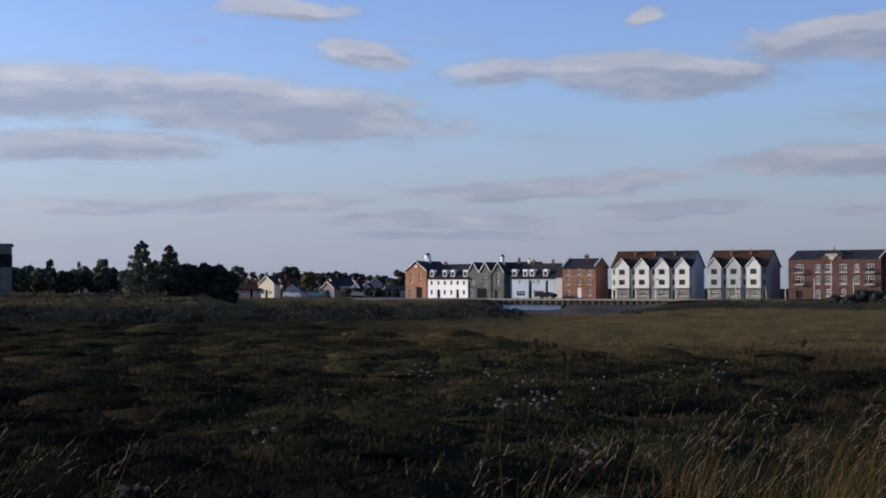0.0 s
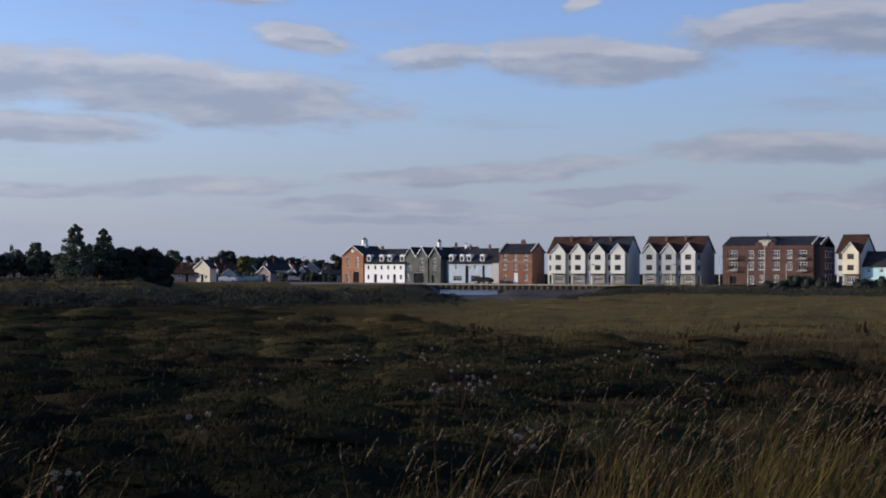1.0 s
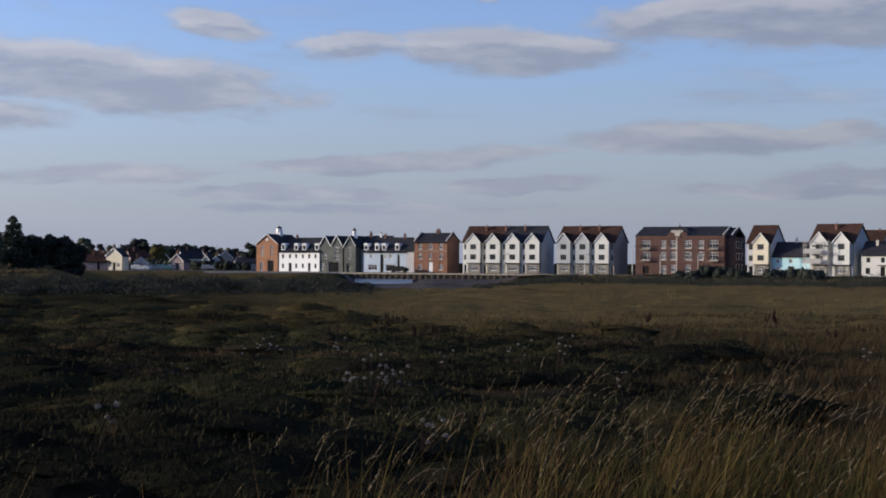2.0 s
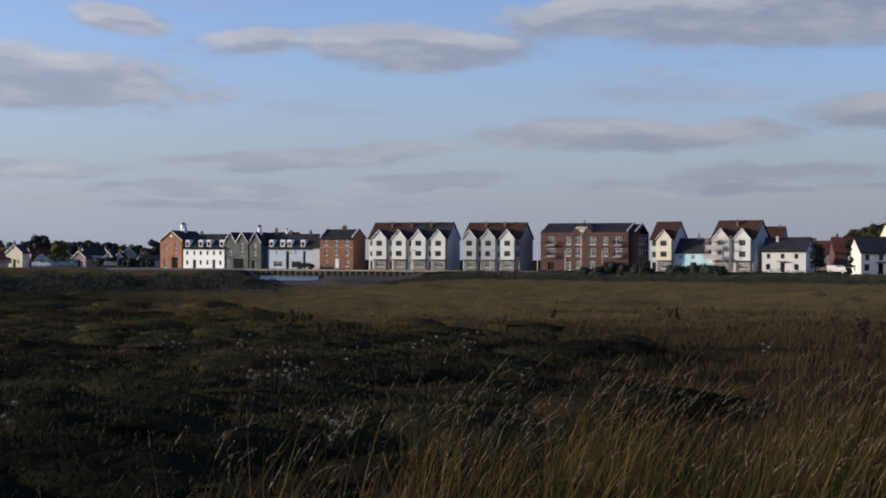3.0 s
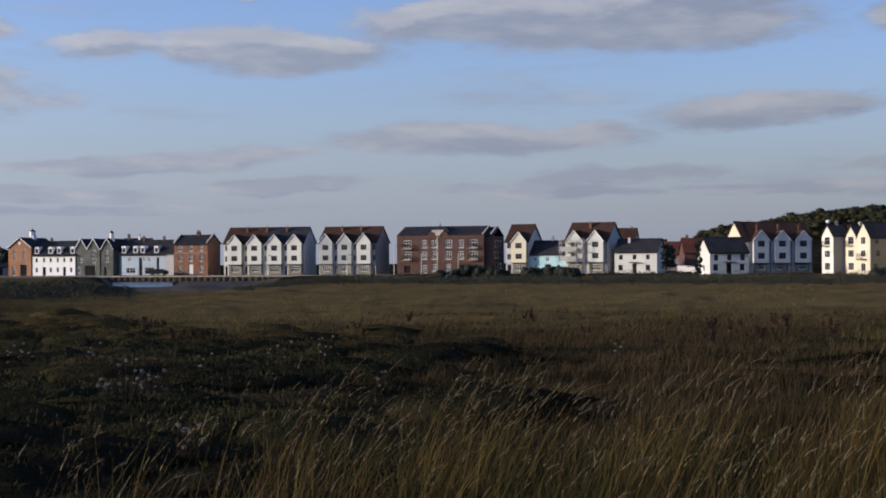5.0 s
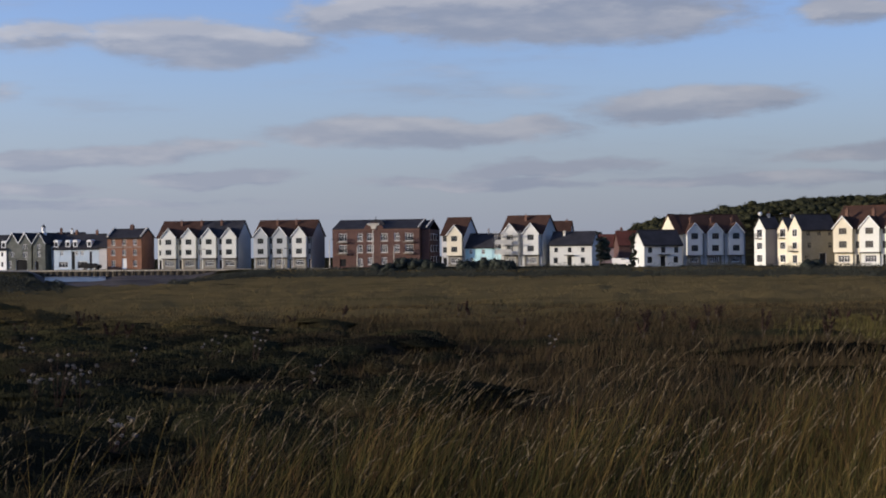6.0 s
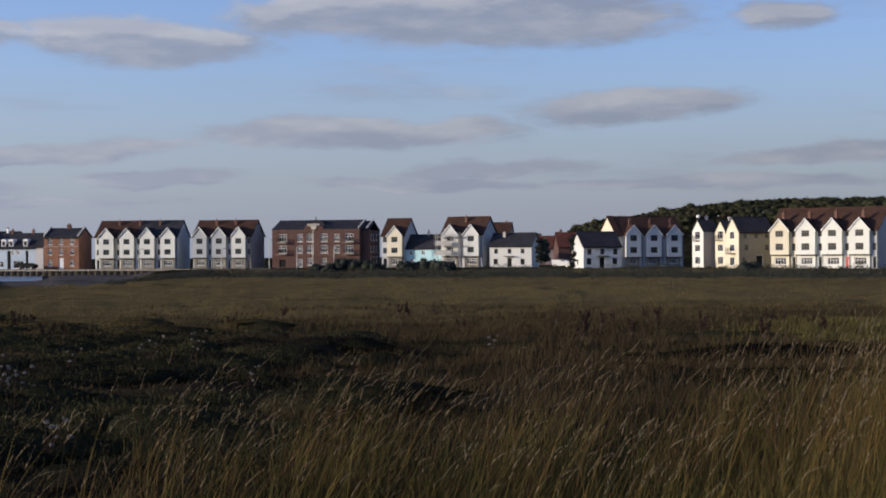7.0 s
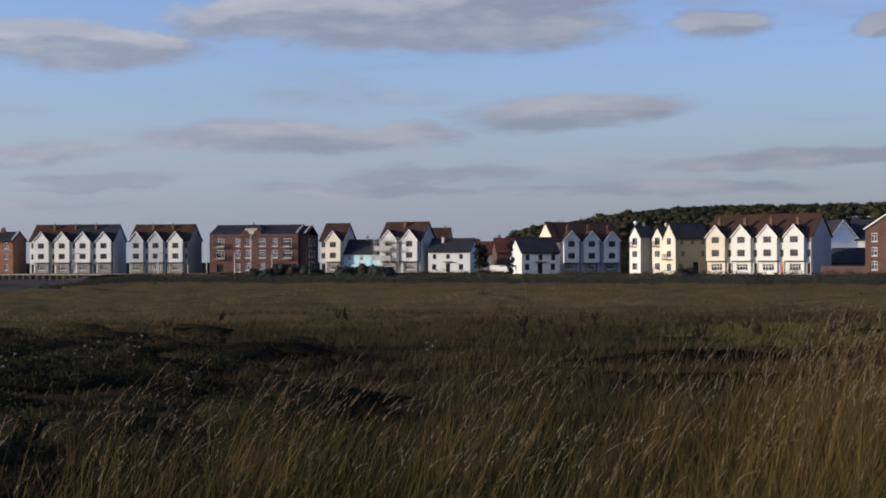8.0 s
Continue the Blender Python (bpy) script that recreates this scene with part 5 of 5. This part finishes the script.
for b_, d_, top, wide, lf in ((-7.8, 560, 11.0, 8, LEAF), (-7.35, 565, 9.2, 10, DARK_LEAF), (-6.75, 570, 8.4, 11, LEAF), (-6.3, 575, 9.0, 9, DARK_LEAF), (-5.8, 560, 11.4, 11, DARK_LEAF), (-5.1, 480, 8.2, 6.5, AUTUMN_LEAF),
                              (-5.35, 575, 8.6, 10, LEAF), (-4.8, 565, 9.4, 10, LEAF), (-4.2, 560, 9.2, 12, DARK_LEAF), (-3.7, 570, 8.6, 10, LEAF), (-3.25, 560, 8.6, 11, DARK_LEAF), (-2.65, 570, 7.8, 12, LEAF), (-2.2, 575, 7.6, 10, DARK_LEAF),
                              (-1.65, 470, 8.4, 6.5, DARK_LEAF), (-1.3, 500, 7.6, 7, DARK_LEAF), (22.6, 345, 7.5, 4, LEAF), (23.3, 352, 6.5, 3.5, LEAF), (20.2, 336, 7.6, 3, LEAF)):
    tree("broadleaf_tree", *spot(b_, d_), top, wide, lf, "rounded dark tree among the far houses", "round", 1800, 0.26, "trees among the houses")

for k in range(16):
    b_, d_ = -7.3 + 5.7 * ((k * 0.618) % 1.0), 404 + 70 * ((k * 0.381966 + 0.2) % 1.0)
    tree("broadleaf_tree", *spot(b_, d_), 2.4 + 0.02 * (d_ - 404), 4.2, (DARK_LEAF, LEAF, DARK_LEAF)[k % 3], "low dark garden tree between the far houses", "hedge", 900, 0.2, "garden trees of the far town")

# woodland on the hill and along the far skyline
n = 3000
b_ = np.concatenate([rng.uniform(24.5, 47, n - 500), rng.uniform(-26, -1.2, 500)])
d_ = np.concatenate([560 + 240 * rng.random(n - 500) ** 0.8, rng.uniform(640, 800, 500)])
x, y = d_ * np.sin(np.radians(b_)), d_ * np.cos(np.radians(b_))
z = ground_height(x, y)
size = rng.uniform(1.2, 3.0, n)
lobe_c, lobe_r = [], []
for q in range(2):
    off = rng.normal(size=(n, 3)) * size[:, None] * np.array([0.6, 0.6, 0.1])
    lobe_c.append(np.stack([x, y, z + 3.6 + 0.45 * size], 1) + off)
    lobe_r.append(size * rng.uniform(0.7, 1.1, n))
wood = foliage("hillside_wood", np.concatenate(lobe_c), np.concatenate(lobe_r), 260000, 0.3,
               material("hill_wood_leaves", (0.011, 0.0145, 0.009), (0.05, 0.048, 0.025), 0.9, 0.1, 0.012, 0.0, island=0.2, gloss=0.02), 0.7, 0.72)
tagged(wood, "olive green woodland covering the hill and far skyline", "woodland", kind="stuff")


# ---- marsh plants ----
def blades(x, y, z, tall, wide, lean, bend, seg=2):
    """Tapering blades: lean (radians) and bend are towards +x with a spread; returns corners and faces."""
    n = len(x)
    turn = rng.uniform(0, math.pi, n)
    sx, sy = np.cos(turn) * wide / 2, np.sin(turn) * wide / 2
    dx, dy = lean
    rings = []
    for k in range(seg + 1):
        t = k / seg
        off = tall * t * (1 + bend * (t - 1))
        px, py, pz = x + off * dx, y + off * dy, z + tall * t * (1 - 0.25 * bend * t * t)
        taper = 1 - 0.93 * t ** 1.5
        rings.append(np.stack([np.stack([px - sx * taper, py - sy * taper, pz], 1), np.stack([px + sx * taper, py + sy * taper, pz], 1)], 1))
    v = np.stack(rings, 1)
    base = np.arange(n)[:, None] * (2 * (seg + 1))
    q = np.concatenate([base + np.array([[2 * k, 2 * k + 1, 2 * k + 3, 2 * k + 2]]) for k in range(seg)])
    return v.reshape(-1, 3), q


def scatter(n, b0, b1, d0, d1, power):
    """Bearings and distances over a wedge; density falls off with distance."""
    b = np.radians(rng.uniform(b0, b1, n))
    u = rng.random(n)
    d = (d0 ** power + u * (d1 ** power - d0 ** power)) ** (1 / power)
    return d * np.sin(b), d * np.cos(b), d, np.degrees(b)


def clumping(x, y, s):
    return 0.5 + 0.5 * np.sin(x / s + 1.7 * np.sin(y / s * 0.8)) * np.sin(y / s * 1.1 + 1.3 * np.sin(x / s * 0.7 + 2))


# low saltmarsh scrub: rounded mats of tiny leaves, with bare dark gaps between
x, y, d, b = scatter(11000, -23, 45, 5.0, 125, 0.75)
keep = (rng.random(len(x)) < 0.3 + 0.6 * (wander(x * 0.5, y, 0.9, 4.0) + 0.6)) & (rng.random(len(x)) < np.interp(b, [4, 13, 19], [1.0, 0.55, 0.0])) & (d < np.interp(b, [-23, 0, 5, 10, 20, 45], [104, 66, 58, 46, 34, 31]) + 9 * np.sin(b * 1.7) + 6 * np.sin(b * 4.1))
x, y, d, b = x[keep], y[keep], d[keep], b[keep]
n = len(x)
half = rng.uniform(0.25, 0.85, n) ** 1.3 * (0.9 + d / 55)
rise = np.minimum(rng.uniform(0.08, 0.26, n) * (0.8 + d / 120), half * 0.42)
foot = ground_height(x, y)
# the bodies of the mats: uneven low domes
ring = 8
sv, count = [], 0
for level, (out, up) in enumerate(((1.0, -0.25), (0.93, 0.3), (0.66, 0.78), (0.28, 1.0))):
    a = np.linspace(0, 2 * math.pi, ring, endpoint=False)[None, :] + rng.uniform(0, 0.2, (n, ring))
    jag = rng.uniform(0.6, 1.3, (n, ring))
    sv.append(np.stack([x[:, None] + np.cos(a) * out * jag * half[:, None] * 1.25, y[:, None] + np.sin(a) * out * jag * half[:, None] * 0.8,
                        foot[:, None] + rise[:, None] * up * rng.uniform(0.75, 1.2, (n, ring))], -1))
v = np.stack(sv, 1)
i, j = np.meshgrid(np.arange(3), np.arange(ring), indexing="ij")
one = np.stack([i * ring + j, i * ring + (j + 1) % ring, (i + 1) * ring + (j + 1) % ring, (i + 1) * ring + j], -1).reshape(-1, 4)
cap = np.stack([np.full(ring - 2, 3 * ring), 3 * ring + np.arange(1, ring - 1), 3 * ring + np.arange(2, ring)], -1)
base = np.arange(n)[:, None, None] * (4 * ring)
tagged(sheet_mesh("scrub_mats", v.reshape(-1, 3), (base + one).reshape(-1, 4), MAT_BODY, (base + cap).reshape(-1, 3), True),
       "dense rounded mats of dark saltmarsh scrub", "saltmarsh plants", kind="stuff")
# their leafy twigs
per = 150
k = np.repeat(np.arange(n), per)
m_ = len(k)
u = rng.normal(size=(m_, 3))
u /= np.linalg.norm(u, axis=1, keepdims=True)
u[:, 2] = np.abs(u[:, 2])
swell = rng.uniform(0.85, 1.15, m_)[:, None]
c = np.stack([x[k], y[k], foot[k]], 1) + u * swell * np.stack([half[k] * 1.2, half[k] * 0.78, rise[k] * 1.15], 1)
grow = u * 0.5 + rng.normal(size=(m_, 3)) * 0.4 + np.array([0.25, 0, 0.75])
grow /= np.linalg.norm(grow, axis=1, keepdims=True)
long_ = ((0.05 + 0.0006 * d[k]) * rng.uniform(0.5, 1.6, m_))[:, None]
r_ = np.cross(grow, rng.normal(size=(m_, 3)))
r_ /= np.linalg.norm(r_, axis=1, keepdims=True) + 1e-6
w_ = long_ * rng.uniform(0.07, 0.15, m_)[:, None]
v = np.stack([c - r_ * w_ * 0.4, c + grow * long_ * 0.55 - r_ * w_, c + grow * long_, c + grow * long_ * 0.5 + r_ * w_], 1).reshape(-1, 3)
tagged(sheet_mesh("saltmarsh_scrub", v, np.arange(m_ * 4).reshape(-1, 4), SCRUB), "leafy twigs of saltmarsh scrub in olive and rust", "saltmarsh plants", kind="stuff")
# short grass between the mats
x, y, d, b = scatter(80000, -22, 44, 4.5, 80, 0.9)
keep = rng.random(len(x)) < np.interp(b, [-22, -5, 5, 15, 44], [0.35, 0.35, 0.5, 0.8, 0.9]) * (0.45 + 0.5 * wander(x * 0.6, y, 1.0, 4.0))
x, y, d = x[keep], y[keep], d[keep]
n = len(x)
v, q = blades(x, y, ground_height(x, y) - 0.02, rng.uniform(0.06, 0.26, n), 0.004 + 0.0003 * d, (rng.normal(0.2, 0.4, n), rng.normal(0, 0.4, n)), rng.uniform(0, 0.6, n))
tagged(sheet_mesh("short_marsh_grass", v, q, SCRUB), "short marsh grass between mats of scrub", "marsh grass", kind="stuff")
# soft brown grass over the flat beyond the tall stand
x, y, d, b = scatter(230000, 2, 45, 11, 78, 0.9)
keep = rng.random(len(x)) < smooth(2, 16, b) * (0.5 + 0.5 * wander(x * 0.5, y, 0.6, 6.0)) * np.interp(d, [11, 15, 60, 78], [0.5, 1.0, 1.0, 0.4])
x, y, d = x[keep], y[keep], d[keep]
n = len(x)
v, q = blades(x, y, ground_height(x, y) - 0.02, rng.uniform(0.08, 0.3, n), 0.0035 + 0.0003 * d, (rng.normal(0.22, 0.3, n), rng.normal(0, 0.3, n)), rng.uniform(0, 0.6, n))
tagged(sheet_mesh("brown_marsh_grass", v, q, material("brown_marsh_blades", (0.024, 0.0175, 0.0095), (0.06, 0.042, 0.0215), 0.85, 1.2, 0.12, 0.0, island=0.22, gloss=0.03)),
       "soft brown marsh grass past the tall dry stand", "marsh grass", kind="stuff")
# far marsh
x, y, d, b = scatter(80000, -24, 46, 60, 235, 1.1)
c = 0.6 * clumping(x, y, 4.0) + 0.4 * clumping(x + 40, y, 1.4)
keep = (rng.random(len(x)) < 0.2 + 0.9 * c) & ~((d > 144) & (b > 2.0) & (b < 9.6))
x, y, d, c = x[keep], y[keep], d[keep], c[keep]
n = len(x)
v, q = blades(x, y, ground_height(x, y) - 0.03, (0.04 + 0.1 * c) * rng.uniform(0.6, 1.3, n), 0.00042 * d, (rng.normal(0.2, 0.6, n), rng.normal(0, 0.5, n)), rng.uniform(0, 0.5, n))
tagged(sheet_mesh("far_marsh_grass", v, q, FAR_SCRUB), "far flat of marsh grass turning straw coloured", "marsh grass", kind="stuff")
# scrub on the two banks
b = np.concatenate([rng.uniform(-24, 2.9, 2600), rng.uniform(9.6, 45, 4600)])
d = np.concatenate([132 + 0.3 * b[:2600] + rng.normal(0, 6.0, 2600), np.interp(b[2600:], [8, 16, 30, 45], [218, 200, 182, 171]) + rng.normal(0, 10.0, 4600)])
x, y = d * np.sin(np.radians(b)), d * np.cos(np.radians(b))
r = rng.uniform(0.3, 0.8, 7200) * (0.8 + 0.4 * np.sin(b * 2.1) * np.sin(b * 0.7))
b2 = rng.uniform(-22, -9, 700)
d2 = rng.choice((168.0, 178.0, 186.0, 200.0), 700) + rng.normal(0, 2.5, 700)
x, y = np.concatenate([x, d2 * np.sin(np.radians(b2))]), np.concatenate([y, d2 * np.cos(np.radians(b2))])
r = np.concatenate([r, rng.uniform(0.2, 0.55, 700) * (0.7 + 0.5 * np.sin(b2 * 2.7))])
b3 = rng.uniform(6.9, 10.8, 700)
d3 = np.interp(b3, [6.5, 8.5, 10.8], [160, 192, 226]) + rng.normal(0, 9.0, 700)
x, y = np.concatenate([x, d3 * np.sin(np.radians(b3))]), np.concatenate([y, d3 * np.cos(np.radians(b3))])
r = np.concatenate([r, rng.uniform(0.2, 0.6, 700)])
v, q = leaf_cloud(np.stack([x, y, ground_height(x, y) + r * 0.45], 1), r, 390000, 0.07, 0.7)
tagged(sheet_mesh("bank_scrub", v, q, BANK_LEAF), "dark scrub along the marsh banks", "scrub", kind="stuff")
for bearing, distance, top in ((19.0, 209, 1.2), (18.2, 210, 1.0), (18.6, 211, 0.8), (19.5, 208, 0.9), (16.3, 213, 1.2), (15.8, 214, 1.3), (15.3, 213, 0.9), (14.8, 215, 0.7), (16.8, 212, 0.8), (31.0, 192, 0.8)):
    tree("shrub", *spot(bearing, distance), top + 0.5, 3.6, DARK_LEAF, "dark rounded shrub on the marsh edge", "hedge", 1600, 0.12, "marsh edge shrubs")

# tall dry grass close by, denser to the right
x, y, d, b = scatter(215000, -20, 42, 4.4, 15.0, 1.5)
reach = np.interp(b, [-20, -12, -6, 0, 8, 18, 29, 33, 42], [9.2, 8.8, 6.8, 9.2, 11.4, 11.8, 11.8, 14.2, 14.6]) + 0.9 * np.sin(b * 0.9) + 0.6 * np.sin(b * 2.3 + 1)
thick = np.interp(b, [-20, -13, -8, -2, 4, 12, 22, 32], [0.26, 0.17, 0.05, 0.15, 0.28, 0.4, 0.6, 1.0])
thick = thick * np.clip(0.55 + 0.9 * wander(x, y, 1.1, 2.0), 0.12, 1.0) * np.clip((reach - d) / 2.5, 0, 1)
keep = rng.random(len(x)) < thick
x, y, d, b = x[keep], y[keep], d[keep], b[keep]
n = len(x)
stature = np.interp(b, [-20, 0, 16, 29, 33, 42], [1.0, 0.97, 0.95, 0.97, 1.2, 1.22]) * (1 + 0.1 * wander(x, y, 0.8, 5.0))
leaf_h = stature * rng.uniform(0.25, 0.92, n)
green = rng.random(n) < np.interp(b, [-20, 10, 18, 28, 34], [0.25, 0.25, 0.45, 0.5, 0.22])
rusty = ~green & (rng.random(n) < np.interp(b, [-20, 8, 18, 26], [0.75, 0.75, 0.3, 0.12]))
for pick, mat_, name, lab in ((~green & ~rusty, GRASS, "dry_grass", "tall straw-coloured couch grass leaning in the wind"),
                              (rusty, RUSTY_GRASS, "rusty_grass", "tall rust-brown withered grass leaning in the wind"), (green, GREEN_GRASS, "green_grass", "green blades among the dry grass")):
    m_ = int(pick.sum())
    v, q = blades(x[pick], y[pick], ground_height(x[pick], y[pick]), leaf_h[pick], rng.uniform(0.003, 0.0075, m_),
                  (rng.normal(0.3, 0.32, m_), rng.normal(0, 0.3, m_)), rng.uniform(0.1, 1.15, m_), 5)
    tagged(sheet_mesh(name, v, q, mat_), lab, "grass", kind="stuff")
# flowering stems, each with a narrow seed spike at its tip
pick = (d > 6.4) & (rng.random(n) < np.interp(b, [-20, -4, 4, 20, 42], [0.2, 0.16, 0.09, 0.042, 0.036]))
x, y, b, stature = x[pick], y[pick], b[pick], stature[pick]
n = len(x)
tall = stature * rng.uniform(0.7, 1.12, n)
z = ground_height(x, y)
lx, ly = rng.normal(0.32, 0.17, n), rng.normal(0, 0.15, n)
v, q = blades(x, y, z, tall, np.full(n, 0.007), (lx, ly), np.full(n, 0.32), 5)
tagged(sheet_mesh("grass_stems", v, q, GRASS), "thin straw stems of flowering grass", "grass", kind="stuff")
tip = np.stack([x + tall * lx, y + tall * ly, z + tall * 0.92], 1)
way_ = np.stack([lx * 1.5 + 0.03, ly * 1.3, np.full(n, 0.82) + rng.normal(0, 0.08, n)], 1)
nod = rng.uniform(0.0, 1.0, n) ** 3
length = rng.uniform(0.07, 0.15, n)
sv = []
steps = 22
for k in range(steps):
    t = k / (steps - 1)
    c = tip + way_ * (length * (t - 0.12))[:, None]
    c[:, 0] += nod * length * t * t * 0.5
    c[:, 2] -= nod * length * t * t * 0.45
    turn = rng.uniform(0, 6.28, n)
    out = np.stack([np.cos(turn), np.sin(turn), np.zeros(n)], 1)
    grow = way_ * 0.9 + out * rng.uniform(0.18, 0.42, n)[:, None]
    ear = (0.026 - 0.012 * t) * rng.uniform(0.8, 1.25, n)[:, None]
    flat = np.stack([-out[:, 1], out[:, 0], np.zeros(n)], 1) * (0.0034 - 0.0012 * t)
    sv.append(np.stack([c, c + grow * ear * 0.45 - flat, c + grow * ear, c + grow * ear * 0.4 + flat], 1).reshape(-1, 3))
sv = np.concatenate(sv)
sq = [np.arange(len(sv)).reshape(-1, 4)]
sv = [sv]
tagged(sheet_mesh("grass_seed_spikes", np.concatenate(sv), np.concatenate(sq), SPIKE), "pale narrow seed spikes of tall grass", "grass", kind="stuff")

# yellow-green grass beyond the dry stand
x, y, d, b = scatter(26000, 27, 44, 40, 60, 1.1)
keep = rng.random(len(x)) < smooth(29.0, 32, b) * np.clip(0.6 + 0.7 * wander(x, y, 0.5, 3.0), 0.1, 1)
x, y, d = x[keep], y[keep], d[keep]
n = len(x)
v, q = blades(x, y, ground_height(x, y), rng.uniform(0.12, 0.3, n), 0.004 + 0.0003 * d, (rng.normal(0.25, 0.2, n), rng.normal(0, 0.2, n)), rng.uniform(0, 0.6, n), 3)
tagged(sheet_mesh("yellow_green_grass", v, q, material("yellow_green_blades", (0.036, 0.031, 0.004), (0.085, 0.069, 0.01), 0.8, 2.0, 0.3, 0.0, island=0.5)),
       "yellow-green patch of marsh grass", "grass", kind="stuff")


def dock(x, y, tall):
    """A withered dock: upright stalks set with clusters of rusty seeds."""
    z = float(ground_height(np.array(x), np.array(y)))
    p = thing("dock_plant", pose(x, y, z), "withered rust-brown dock standing above the marsh grass", "wild plant", "withered docks")
    for k in range(int(rng.integers(2, 5))):
        top = Vector((rng.uniform(-0.2, 0.25), rng.uniform(-0.2, 0.2), tall * rng.uniform(0.75, 1.0)))
        bm = bmesh.new()
        tube(bm, (0, 0, 0), top, 0.01, 0.005, 5)
        stalk = part("stalk", bm, BARK, p)
        t = np.linspace(0.45, 1.0, 9)
        v, f = leaf_cloud(np.outer(t, np.array(top)), np.full(9, 0.034), 80, 0.032)
        seeds = sheet_mesh("seed_spike", v, f, DOCK)
        seeds.parent = stalk


for k in range(34):
    bearing = rng.uniform(17, 38) if k < 26 else rng.uniform(-2, 14)
    dock(*spot(bearing, rng.uniform(38, 64)), rng.uniform(0.45, 0.85))


# plants gone to seed that stand out of the marsh
def seed_plant(x, y, tall, heads, label):
    z = float(ground_height(np.array(x), np.array(y)))
    p = thing("seed_head_plant", pose(x, y, z), label, "wild plant", "plants gone to seed")
    for k in range(heads):
        a, out = rng.uniform(0, 6.28), tall * rng.uniform(0.05, 0.36)
        top = Vector((out * math.cos(a) + 0.08, out * math.sin(a), tall * rng.uniform(0.55, 1.0)))
        bm = bmesh.new()
        tube(bm, (0, 0, 0), top * 0.5 + Vector((0, 0, 0.08)), 0.003, 0.003, 4)
        tube(bm, top * 0.5 + Vector((0, 0, 0.08)), top, 0.003, 0.002, 4)
        stem = part("stem", bm, DOCK, p)
        v, f = leaf_cloud(np.array([list(top)]), np.array([rng.uniform(0.012, 0.027)]), 40, 0.014, 0.6)
        head = sheet_mesh("seed_head", v, f, FLUFF)
        head.parent = stem


for bearing, distance, tall, heads in ((3.0, 17.5, 0.75, 12), (2.2, 18, 0.65, 7), (3.8, 17.5, 0.6, 6), (-1.0, 29, 0.8, 9), (-1.7, 29.5, 0.6, 8), (10.1, 26, 0.75, 8), (8.6, 25, 0.7, 7), (1.7, 27, 0.55, 6),
                                      (21.3, 26, 0.6, 5), (-12.0, 11, 0.45, 6), (-7.2, 12, 0.5, 4), (5.0, 13, 0.5, 8), (12.2, 22, 0.5, 5), (5.6, 24, 0.5, 4), (-4.4, 22, 0.45, 3)):
    seed_plant(*spot(bearing, distance), tall, heads, "withered plant with downy off-white seed heads")
